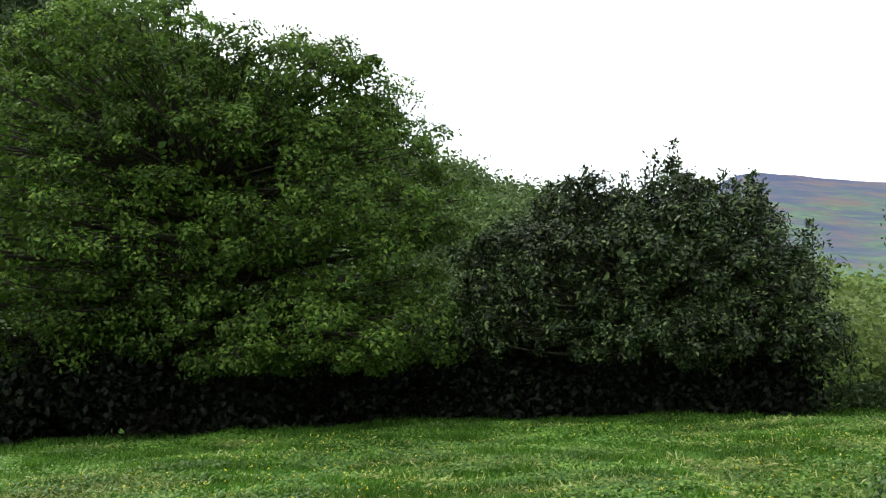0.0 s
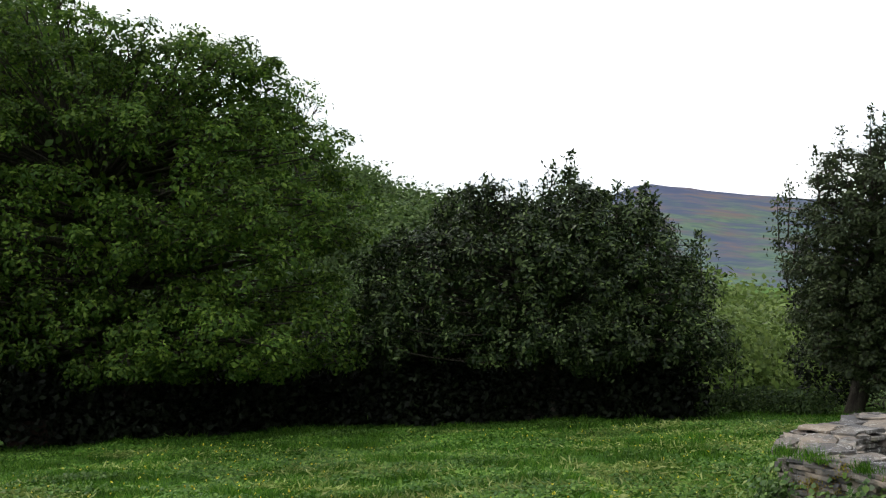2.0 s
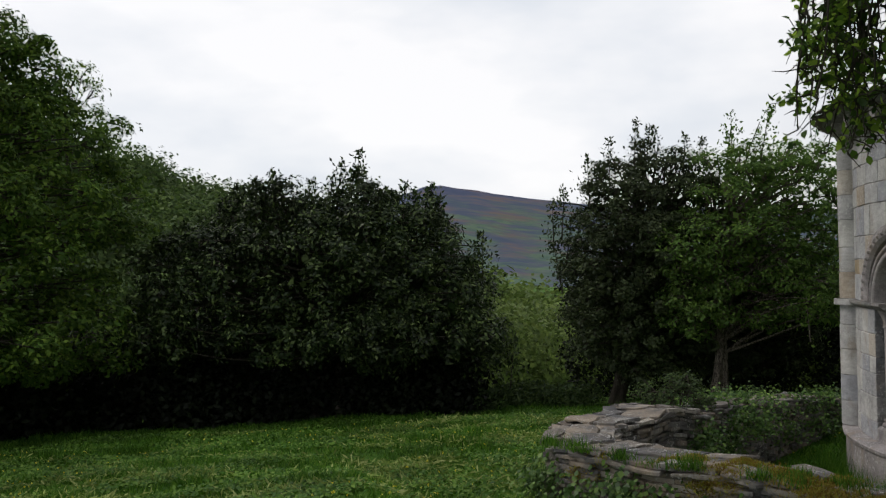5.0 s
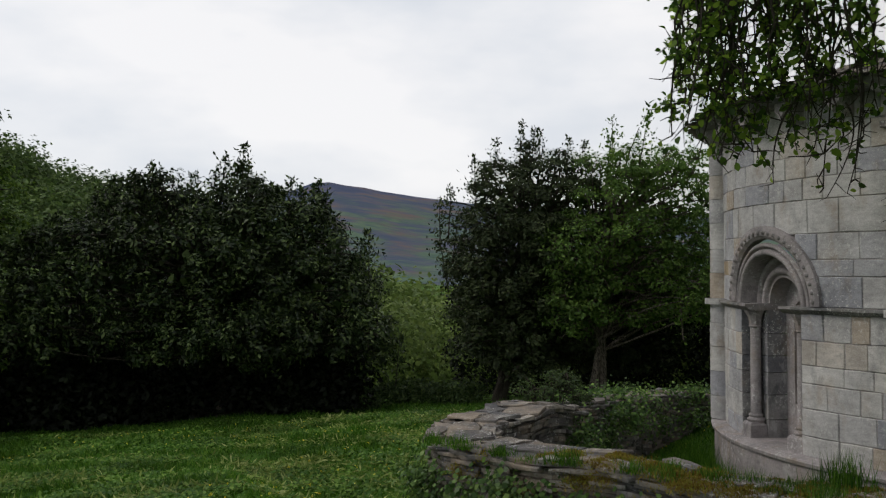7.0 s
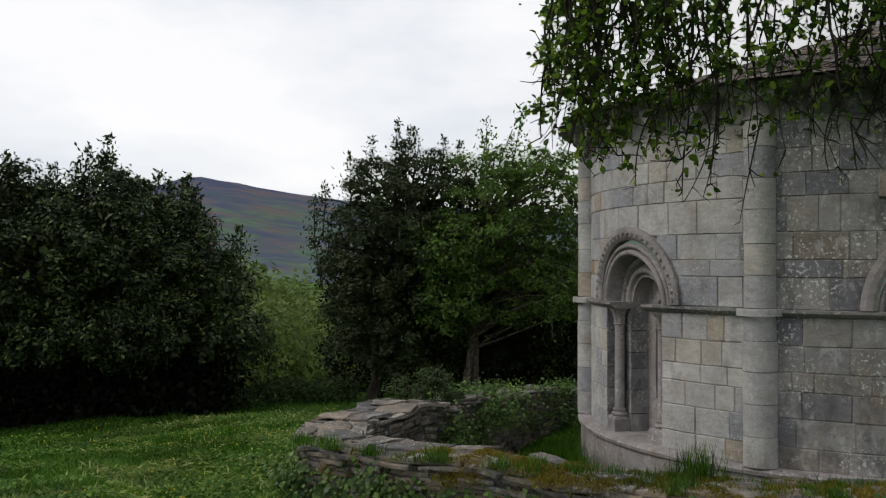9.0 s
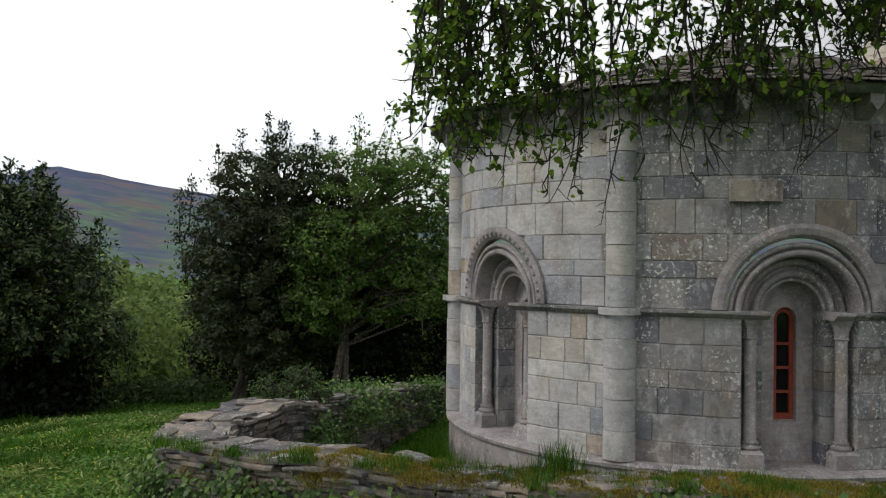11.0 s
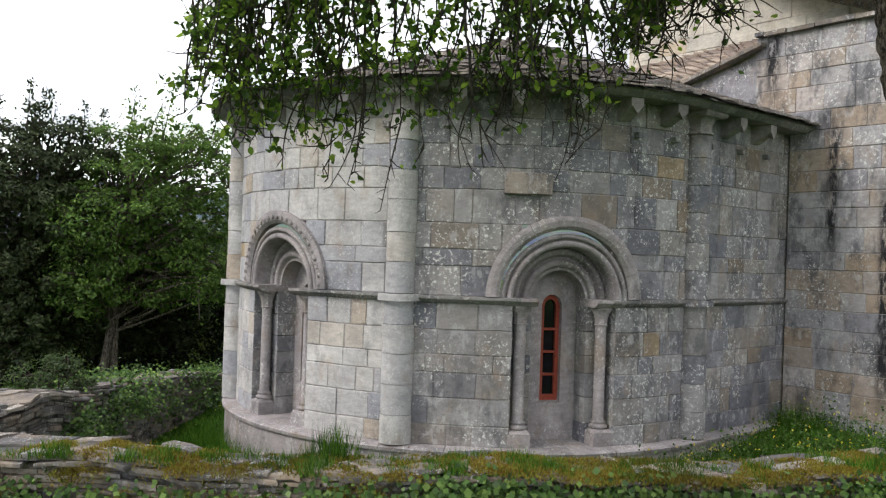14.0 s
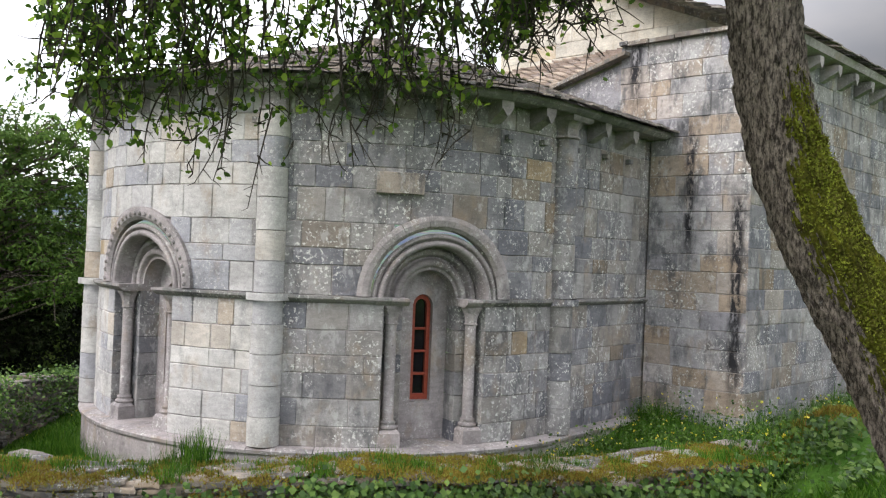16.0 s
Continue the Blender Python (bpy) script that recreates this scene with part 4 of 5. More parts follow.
def tree(name, rng, base, blobs, clumps, per, leaf, leaf_mat, bark, label, trunk=0.16, spread=0.42, category="tree", stems=1, extra_tips=(), droop=0.3, slim=0.5, fill=60, shoots=True, flat=0.7, sep=1.15):
    """A tree or shrub: tapered stems, curved limbs to clump centres, a leafy dome over each limb's end, with gaps between the domes."""
    root = tagged(empty(name, base), label, category)
    base = np.array(base, float)
    tips = []
    vol = np.array([b[1][0] * b[1][1] * b[1][2] for b in blobs]) ** 0.67
    for number, k in enumerate(np.maximum(4, np.round(3 * clumps * vol / vol.sum())).astype(int)):
        c, r = (np.array(q, float) for q in blobs[number])
        d = rng.normal(size=(k, 3))
        d /= np.linalg.norm(d, axis=1, keepdims=True)
        for p in c + d * rng.uniform(0.72, 1.02, (k, 1)) * r:
            buried = any(np.linalg.norm((p - np.array(o[0])) / np.array(o[1])) < 0.72 for m, o in enumerate(blobs) if m != number)
            if not buried and (not tips or np.min(np.linalg.norm(np.array(tips) - p, axis=1)) > spread * sep):
                tips.append(p)
    rng.shuffle(tips)
    tips = np.array(tips[:clumps] + [np.array(q, float) for q in extra_tips])
    top = np.array(blobs[0][0], float)
    wood, pts, outs, domes, faces_to = [], [], [], [], []
    heads = []
    for s in range(stems):
        o = base + np.array([*(rng.normal(size=2) * 0.3 * (stems > 1)), -0.15])
        h = top + rng.normal(size=3) * np.array(blobs[0][1]) * 0.25 * (stems > 1)
        m = (o + h) / 2 + np.array([*rng.normal(size=2), 0]) * 0.25
        path = bezier(o, m, h, 9)
        wood.append(tube(path, np.linspace(trunk * (1.0 if stems == 1 else 0.7), trunk * 0.25, 9) * np.array([1.25] + [1] * 8), 8, rng, 0.06))
        heads.append(path)
    for number, p in enumerate(tips):
        path = heads[rng.integers(len(heads))]
        low = np.clip(np.searchsorted(path[:, 2], p[2] - rng.uniform(0.2, 1.6)), 3, 8)
        o = path[low]
        mid = (o + p) / 2 + np.array([0, 0, rng.uniform(0.0, 0.5)]) + rng.normal(size=3) * 0.15
        wood.append(tube(bezier(o, mid, p, 6), np.linspace(trunk * 0.2, 0.01, 6), 4))
        away = (p - top) / (np.linalg.norm(p - top) + 1e-6)
        if number >= len(tips) - len(extra_tips) and shoots:
            # upright leading shoot, leafy along its length and thinner towards its tip
            a, b = p - np.array([0, 0, 0.9]), p + np.array([*(rng.normal(size=2) * 0.12), 0.35])
            wood.append(tube(np.array([a, (a + b) / 2, b]), [0.02, 0.012, 0.004], 4))
            k = int(per * 0.7)
            t = rng.uniform(0, 1, (k, 1))
            pts.append(a + (b - a) * t + rng.normal(size=(k, 3)) * spread * (0.75 - 0.62 * t) * np.array([1, 1, 0.6]))
            outs.append(rng.normal(size=(k, 3)) * 0.4 + np.array([0, 0, 0.8]))
            continue
        # leafy dome: leaves over the upper, outer side of the limb's end, on short twigs
        size = spread * rng.uniform(0.8, 1.6) * np.array([1, 1, flat])
        d = rng.normal(size=(per, 3)) + away * 0.7 + np.array([0, 0, 0.5])
        d /= np.linalg.norm(d, axis=1, keepdims=True)
        lump = 1 + 0.3 * np.sin(d[:, :1] * 6 + number) * np.cos(d[:, 1:2] * 6 - number)
        at = p + d * lump * rng.uniform(0.55, 1.12, (per, 1)) * size
        for q in at[:5]:
            wood.append(tube(np.array([p - away * spread * 0.5, (p + q) / 2 + rng.normal(size=3) * 0.05, q]), [0.016, 0.01, 0.004], 3))
        domes.append(at)
        faces_to.append(d * 0.75 + np.array([0, 0, 0.55]))
    v, f = gather(wood)
    array_mesh("trunk", v - base, f, bark, root, smooth=True)
    inner = []
    for c, r in blobs:
        k = int(fill * r[0] * r[1] * r[2])
        d = rng.normal(size=(k, 3))
        d /= np.linalg.norm(d, axis=1, keepdims=True)
        inner.append(np.array(c) + d * rng.uniform(0, 0.7, (k, 1)) ** 0.5 * np.array(r) * 0.86)
    kinds = [facing_leaves(rng, np.concatenate(domes), np.concatenate(faces_to), leaf, slim)]
    if pts:
        kinds.append(leaves(rng, np.concatenate(pts), leaf, droop, slim, 0.0, np.concatenate(outs)))
    kinds.append(leaves(rng, np.concatenate(inner), leaf * 1.8, droop, 0.7))
    v, f = gather(kinds)
    array_mesh("crown", v - base, f, leaf_mat, root)
    return root


def thicket(name, rng, centres, radii, count, leaf, mat, label, category, droop=0.0, slim=0.55, kind="stuff"):
    """Low leafy growth: leaves in many overlapping clumps."""
    per = max(1, count // len(centres))
    pts = []
    for c, r in zip(centres, radii):
        d = rng.normal(size=(per, 3))
        d /= np.linalg.norm(d, axis=1, keepdims=True)
        pts.append(np.array(c) + d * rng.uniform(0.3, 1.0, (per, 1)) ** 0.5 * np.array(r))
    v, f = leaves(rng, np.concatenate(pts), leaf, droop, slim)
    return tagged(array_mesh(name, v, f, mat), label, category, kind=kind)


def gz(x, y):
    return float(ground_z(x, y))


# ---------------------------------------------------------------- trees
rng = np.random.default_rng(21)
tree("oak_tree", rng, (-12.0, 19.4, gz(-12, 19.4)), [((-12.8, 19.4, 2.2), (4.6, 3.0, 4.0)), ((-9.2, 19.9, 1.5), (2.8, 2.4, 3.0)), ((-16.3, 17.2, 1.3), (3.6, 2.8, 4.5)), ((-10.7, 20.2, 4.3), (2.6, 2.2, 1.8)), ((-14.6, 18.8, 5.4), (3.0, 2.2, 2.0)), ((-12, 18.6, -1.3), (5.4, 1.8, 0.9)), ((-8.5, 19.6, -1.4), (2.4, 1.5, 0.8))],
     720, 230, 0.13, LEAF_OAK, BARK, "broad spreading oak in fresh green leaf", 0.32, 0.42, fill=40, flat=0.62, sep=1.12)
tree("oak_tree", rng, (-9.7, 25.5, gz(-9.7, 25.5)), [((-9.9, 25.2, 4.2), (1.3, 1.2, 1.9))], 26, 90, 0.12, LEAF_OAK, BARK, "slender open-crowned oak behind the larger one", 0.14, 0.4, fill=0)
SHOOTS = [(-5.6, 0.8), (-4.6, 1.45), (-4.3, 1.7), (-3.8, 1.85), (-3.5, 2.1), (-3.3, 1.8), (-2.6, 1.85), (-2.2, 1.9), (-1.95, 2.3), (-1.75, 2.0), (-1.4, 2.5), (-1.2, 2.1), (-0.9, 1.6), (-0.35, 1.75), (0.0, 1.55), (0.3, 1.75), (0.45, 1.4), (1.55, 0.55), (1.3, 0.3), (1.5, -0.9), (2.15, -1.9)]
tree("laurel_tree", rng, (-1.9, 21.9, gz(-1.9, 21.9)), [((-2.0, 21.8, 0.0), (2.9, 2.1, 1.8)), ((-4.7, 21.4, -0.4), (1.8, 1.6, 1.5)), ((0.0, 21.7, -0.2), (1.25, 1.5, 1.8)), ((-3.4, 21.5, 0.8), (1.4, 1.3, 1.15)), ((-1.2, 21.4, 0.8), (1.4, 1.2, 1.2)), ((0.8, 21.4, -1.0), (0.9, 1.3, 1.1)), ((-1.5, 21.0, -1.5), (3.3, 1.5, 0.6)), ((1.2, 21.2, -1.7), (0.8, 0.9, 0.45)), ((-5.9, 20.9, -1.3), (1.2, 1.2, 0.9))],
     330, 270, 0.13, LEAF_LAUREL, BARK, "dense dark evergreen laurel with spiky top shoots", 0.2, 0.34, stems=5, fill=110, slim=0.42, flat=0.85, sep=1.3,
     extra_tips=[(x, 21.2 + 0.2 * math.sin(5 * x), z) for x, z in SHOOTS])
tree("hawthorn_tree", rng, (5.0, 22.0, gz(5, 22)), [((5.5, 21.8, 0.9), (1.5, 1.5, 2.1)), ((4.6, 21.6, -0.4), (1.0, 1.2, 1.8)), ((6.6, 21.9, 0.8), (1.2, 1.3, 2.0)), ((5.5, 21.6, -1.6), (1.6, 1.3, 1.2)), ((8.2, 22.4, -1.0), (2.2, 1.0, 1.8))],
     250, 220, 0.1, LEAF_DARK, BARK, "dark bushy hawthorn at the edge of the yard", 0.2, 0.3, stems=3, flat=0.6, sep=1.2, extra_tips=[(x, 21.5, z) for x, z in ((3.3, 1.35), (3.5, 1.6), (3.6, 1.0), (3.5, 0.3), (4.2, 2.4), (4.7, 2.8), (5.3, 3.2), (5.55, 3.1), (5.9, 3.05), (6.5, 2.9), (7.0, 2.8))], fill=320)
tree("fruit_tree", rng, (7.45, 20.9, gz(7.45, 20.9)), [((7.7, 20.8, 1.0), (1.35, 1.2, 1.8)), ((9.2, 21.3, 1.2), (1.2, 1.2, 1.7)), ((6.6, 20.5, 0.3), (0.8, 0.8, 1.2)), ((8.0, 20.9, -0.5), (1.5, 0.9, 0.9)), ((6.5, 20.6, -1.0), (0.7, 0.7, 0.7)), ((9.4, 20.3, -0.8), (0.9, 0.8, 0.7))],
     190, 170, 0.105, LEAF_APPLE, BARK_PALE, "pale-barked fruit tree in fresh leaf behind the yard wall", 0.17, 0.32, stems=2, flat=0.6, sep=1.15, extra_tips=[(7.45, 20.8, 3.3), (7.5, 20.8, 2.8), (7.3, 20.8, 2.4), (8.1, 20.7, 3.4), (8.15, 20.7, 2.9), (8.2, 20.7, 2.5), (9.4, 20.9, 2.9), (8.7, 19.6, -0.8)], fill=150)

# undergrowth beneath the trees; its near-black leaves carry painted shade
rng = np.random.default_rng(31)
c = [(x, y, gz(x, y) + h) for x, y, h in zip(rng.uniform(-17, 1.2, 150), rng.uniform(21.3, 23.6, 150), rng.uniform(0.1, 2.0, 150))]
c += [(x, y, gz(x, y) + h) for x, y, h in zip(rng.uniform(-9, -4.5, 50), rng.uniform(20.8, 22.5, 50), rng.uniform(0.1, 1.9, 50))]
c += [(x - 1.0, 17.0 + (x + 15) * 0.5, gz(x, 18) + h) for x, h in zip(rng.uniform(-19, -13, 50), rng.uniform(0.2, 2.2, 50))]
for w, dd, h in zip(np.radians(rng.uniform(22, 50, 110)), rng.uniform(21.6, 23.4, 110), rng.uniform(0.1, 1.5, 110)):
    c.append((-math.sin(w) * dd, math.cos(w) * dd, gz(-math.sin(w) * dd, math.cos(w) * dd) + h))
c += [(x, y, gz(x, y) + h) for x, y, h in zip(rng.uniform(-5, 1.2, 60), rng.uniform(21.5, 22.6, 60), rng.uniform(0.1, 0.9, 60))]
thicket("undergrowth", rng, c, [(0.9, 0.6, 0.8)] * len(c), 70000, 0.2, LEAF_SHADE, "undergrowth beneath the trees, its leaves coloured as deep shade", "undergrowth")
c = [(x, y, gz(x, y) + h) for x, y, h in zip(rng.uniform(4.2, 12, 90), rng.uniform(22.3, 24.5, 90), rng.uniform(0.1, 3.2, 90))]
thicket("undergrowth", rng, c, [(0.8, 0.6, 0.7)] * len(c), 24000, 0.14, LEAF_SHADE, "scrub behind the churchyard trees, its leaves coloured as deep shade", "undergrowth")
c = [(x, 21.6 + 0.3 * math.sin(3 * x), gz(x, 21.6) + 0.25) for x in np.linspace(1.6, 4.2, 14)]
thicket("verge_weeds", rng, c, [(0.3, 0.3, 0.35)] * len(c), 3500, 0.1, LEAF_WOOD, "weedy growth along the meadow edge", "weeds")

# valley bushes and the wooded slopes


def woods(name, rng, count, d0, d1, w0, w1, r0, r1, per, leaf, mat, label, sink=0.2):
    d = np.sqrt(rng.uniform(d0 ** 2, d1 ** 2, count))
    w = np.radians(rng.uniform(w0, w1, count))
    x, y = -np.sin(w) * d, np.cos(w) * d
    z = ground_z(x, y)
    r = rng.uniform(r0, r1, count)
    pts, outs = [], []
    for i in range(count):
        k = rng.normal(size=(per, 3))
        k[:, 2] = np.abs(k[:, 2]) * 1.1 - 0.35
        k /= np.linalg.norm(k, axis=1, keepdims=True)
        lump = 1 + 0.22 * np.sin(k[:, :1] * 5 + i) * np.cos(k[:, 1:2] * 6 - i) + rng.normal(size=(per, 1)) * 0.07
        pts.append(np.array([x[i], y[i], z[i] + r[i] * (0.9 - sink)]) + k * lump * r[i] * np.array([1, 1, 1.15]))
        outs.append(k + 0.35 * np.array([0, 0, 1.0]))
    v, f = facing_leaves(rng, np.concatenate(pts), np.concatenate(outs), leaf, 0.75, 0.45)
    return tagged(array_mesh(name, v, f, mat), label, "woodland", kind="stuff")


woods("valley_bushes", rng, 190, 28, 62, -26, 9, 0.8, 2.3, 900, 0.2, LEAF_VALLEY, "pale spring-green bushes filling the valley")
woods("hillside_woods", rng, 520, 60, 100, 0, 26, 2.2, 3.9, 480, 0.42, LEAF_SLOPE, "dense mixed woodland covering the hillside")
woods("hillside_woods", rng, 620, 32, 100, 22, 56, 2.0, 3.6, 480, 0.4, LEAF_WOOD, "dark woodland on the steep slope")
woods("valley_woods", rng, 220, 62, 150, -40, 4, 2.5, 4.5, 150, 0.9, LEAF_VALLEY, "hazy pale woodland across the valley floor")

# small board box under the oak, with the tree's shade painted into its brown
bx, by = -13.3, 17.7
hut = tagged(empty("board_box", (bx, by, gz(bx, by))), "rusty brown board box, coloured dark as if shaded, half hidden under the oak", "box")
hut.rotation_euler[2] = radians(32)
for dz in (0.06, 0.25, 0.44):
    b = bmesh.new()
    bmesh.ops.create_cube(b, size=1.0, matrix=Matrix.Translation((0, 0, dz + 0.06)) @ Matrix.Diagonal((1.0, 0.04, 0.18, 1)))
    bmesh.ops.bevel(b, geom=b.edges[:], offset=0.006, affect="EDGES")
    part("board", b, BOARD, hut)
for dx in (-0.5, 0.5):
    b = bmesh.new()
    bmesh.ops.create_cube(b, size=1.0, matrix=Matrix.Translation((dx, 0.05, 0.28)) @ Matrix.Diagonal((0.07, 0.07, 0.72, 1)))
    part("post", b, BOARD, hut)

# ---------------------------------------------------------------- churchyard wall
LINE = np.array(WALL_LINE)
SEG = np.hypot(*np.diff(LINE, axis=0).T)
CUM = np.concatenate([[0], np.cumsum(SEG)])


def smooth_line(k=400):
    """The wall's centre line, rounded, at even steps."""
    t = np.linspace(0, CUM[-1], k)
    p = np.stack([np.interp(t, CUM, LINE[:, 0]), np.interp(t, CUM, LINE[:, 1])], 1)
    for _ in range(60):
        p[1:-1] = 0.25 * p[:-2] + 0.5 * p[1:-1] + 0.25 * p[2:]
    return p


PATH = smooth_line()
PLEN = np.concatenate([[0], np.cumsum(np.hypot(*np.diff(PATH, axis=0).T))])


def wall_at(s, n, z):
    """A point of the churchyard wall: s along it, n towards its outer side."""
    x, y = np.interp(s, PLEN, PATH[:, 0]), np.interp(s, PLEN, PATH[:, 1])
    e = 0.15
    dx, dy = np.interp(s + e, PLEN, PATH[:, 0]) - np.interp(s - e, PLEN, PATH[:, 0]), np.interp(s + e, PLEN, PATH[:, 1]) - np.interp(s - e, PLEN, PATH[:, 1])
    h = math.hypot(dx, dy) + 1e-9
    return (x - dy / h * -n, y + dx / h * -n, z)


# the outer side lies to the left when walking the line backwards: towards the meadow and the eye
SIDE = 1.0 if np.hypot(*np.array(wall_at(6.0, 1.0, 0))[:2]) < np.hypot(*np.array(wall_at(6.0, -1.0, 0))[:2]) else -1.0
HALF = 0.37
total = PLEN[-1]


def wall_top(s):
    return Z_WALL - 0.1 * max(0.0, s - 12.0) + 0.035 * math.sin(1.7 * s) + 0.02 * math.sin(4.1 * s + 1)


YARD_WALL = swept(lambda s, n, z: wall_at(s, n, z + wall_top(s)), stations(0.0, total, 0.2), [(-HALF + 0.06, -2.0), (HALF - 0.06, -2.0), (HALF - 0.06, -0.09), (-HALF + 0.06, -0.09)], "wall_yard", SCHIST, None)
tagged(YARD_WALL, "low curved dry-stone wall of grey schist with slab capping, partly overgrown", "wall", kind="structure")


def rough_stone(rng, at, s0, s1, n0, n1, z0, z1, wob=0.012):
    """An uneven flat stone with chamfered top and bottom rims."""
    v = []
    k = max(2, int((s1 - s0) / 0.14))
    rim = [(s0 + (s1 - s0) * i / k, n0) for i in range(k + 1)] + [(s1 + 0.0, 0.5 * (n0 + n1))] + [(s1 - (s1 - s0) * i / k, n1) for i in range(k + 1)] + [(s0, 0.5 * (n0 + n1))]
    mid = (0.5 * (s0 + s1), 0.5 * (n0 + n1))
    rim = [(a + rng.normal() * wob * 1.6, b + rng.normal() * wob * 1.6) for a, b in rim]
    m = len(rim)
    tilt = rng.normal() * wob
    for z, g in ((z0, 0.98), (z0 + 0.2 * (z1 - z0), 1.0), (z0 + 0.85 * (z1 - z0), 0.995), (z1, 0.98)):
        for a, b in rim:
            v.append(at(mid[0] + (a - mid[0]) * g, mid[1] + (b - mid[1]) * g, z + tilt * (a - mid[0]) + rng.normal() * wob * 0.25))
    f = [(r * m + i, r * m + (i + 1) % m, (r + 1) * m + (i + 1) % m, (r + 1) * m + i) for r in range(3) for i in range(m)]
    f += [tuple(range(m))[::-1], tuple(range(3 * m, 4 * m))]
    return v, f


rng = np.random.default_rng(41)
# capping: thin slabs in overlapping layers, single where the wall runs nearest
at_top = lambda s, n, z: wall_at(s, SIDE * n, z + wall_top(s))
rest = []
for layer, (skip, reach) in enumerate(((0.0, 1.0), (0.1, 0.97), (0.5, 0.8))):
    s = 0.0
    while s < total - 0.5:
        w = rng.uniform(0.28, 0.75)
        cuts = [-HALF * reach - rng.uniform(0, 0.05), rng.uniform(-0.2, 0.0), rng.uniform(0.06, 0.2), HALF * reach + rng.uniform(0.0, 0.08)]
        if rng.random() < 0.6:
            cuts.pop(rng.integers(1, 3))
        for n0, n1 in zip(cuts[:-1], cuts[1:]):
            if rng.random() < skip:
                continue
            j, th = rng.uniform(-0.15, 0.15), rng.uniform(0.022, 0.04)
            z = -0.095 + 0.036 * layer + rng.uniform(-0.008, 0.008)
            v, f = rough_stone(rng, at_top, s + j, s + w + j, n0 + 0.004, n1 - 0.004, z, z + th, 0.024)
            if s < 12.5:
                mesh_object("capping_slab", v, f, SCHIST, YARD_WALL)
            else:
                rest.append((np.array(v), f))
        s += w
# facing stones on the outer side, single where the wall runs nearest, joined elsewhere
singles = 0
for side in (1, -1):
    z = -0.1
    while z > -1.1:
        h = rng.uniform(0.03, 0.075)
        s = 0.0
        while s < total - 0.4:
            w = rng.uniform(0.14, 0.45)
            out = HALF - 0.02 + rng.uniform(-0.04, 0.05)
            v, f = rough_stone(rng, lambda a, b, c: wall_at(a, SIDE * side * b, c + wall_top(a)), s, s + w - 0.012, out - 0.2, out, z - h + 0.008, z, 0.008)
            if side > 0 and 2.0 < s < 11.0 and singles < 300 and z > -0.75:
                mesh_object("facing_stone", v, f, SCHIST, YARD_WALL)
                singles += 1
            else:
                rest.append((np.array(v), f))
            s += w
        z -= h
vs, fs, o = [], [], 0
for v, f in rest:
    vs += v.tolist()
    fs += [tuple(i + o for i in q) for q in f]
    o += len(v)
tagged(mesh_object("facing_rubble", vs, fs, SCHIST_ISLAND, YARD_WALL), "small schist facing stones", kind="stuff")


def upright(rng, base, height, width, lean=0.35):
    """Grass blades as narrow bent triangles: verts and faces."""
    n = len(base)
    a = rng.uniform(0, 2 * math.pi, n)
    h = (height * rng.uniform(0.5, 1.4, n))[:, None]
    side = np.stack([np.cos(a), np.sin(a), 0 * a], 1) * width * 0.5
    d = rng.normal(size=(n, 3)) * lean
    d[:, 2] = 1
    v = np.empty((n, 3, 3))
    v[:, 0] = base - side
    v[:, 1] = base + side
    v[:, 2] = base + d * h
    return v.reshape(-1, 3), np.arange(n * 3).reshape(-1, 3)


def along_wall(rng, n, s0, s1, n0, n1, z0, z1):
    s, m, z = rng.uniform(s0, s1, n), rng.uniform(n0, n1, n), rng.uniform(z0, z1, n)
    return np.array([wall_at(a, SIDE * b, c + wall_top(a)) for a, b, c in zip(s, m, z)])


# ivy on the wall's outer face: mats of leaves that face outwards, with bare stone between
pts, faces_to = [], []
for k in range(420):
    s = rng.uniform(0.0, 6.9) if k < 370 else rng.uniform(6.9, 10.2)
    high = -0.15 if s < 5.2 else -0.24
    c = along_wall(rng, 1, s, s + 0.01, HALF + 0.02, HALF + 0.1, -0.95, high)[0]
    o = np.array(wall_at(s, SIDE, 0)) - np.array(wall_at(s, 0, 0))
    m = rng.integers(40, 120)
    pts.append(c + rng.normal(size=(m, 3)) * np.array([0.13, 0.13, 0.09]) + o * rng.uniform(0, 0.07, (m, 1)))
    faces_to.append(np.repeat((o * 0.8 + np.array([0, 0, 0.6]))[None], m, 0))
v, f = facing_leaves(rng, np.concatenate(pts), np.concatenate(faces_to), 0.062, 0.9, 0.4)
tagged(array_mesh("ivy", v, f, LEAF_IVY), "glossy green ivy hanging over the dry-stone wall", "ivy", kind="stuff")
# ivy and brambles over the far stretch of the wall
pts = []
for _ in range(235):
    s = rng.uniform(12.9, total - 0.3)
    c = along_wall(rng, 1, s, s + 0.01, -HALF - 0.12, HALF + 0.05, -0.7, 0.03 if s > 13.8 else -0.16)[0]
    pts.append(c + rng.normal(size=(130, 3)) * np.array([0.14, 0.14, 0.1]))
pts = np.concatenate(pts)
v, f = facing_leaves(rng, pts, np.array([[-0.1, -0.5, 0.75]]) + np.zeros((len(pts), 1)), 0.06, 0.75, 0.6)
tagged(array_mesh("bramble_cover", v, f, LEAF_IVY), "brambles and ivy smothering the far stretch of wall", "brambles", kind="stuff")
shrub = wall_at(13.2, 0, Z_WALL)
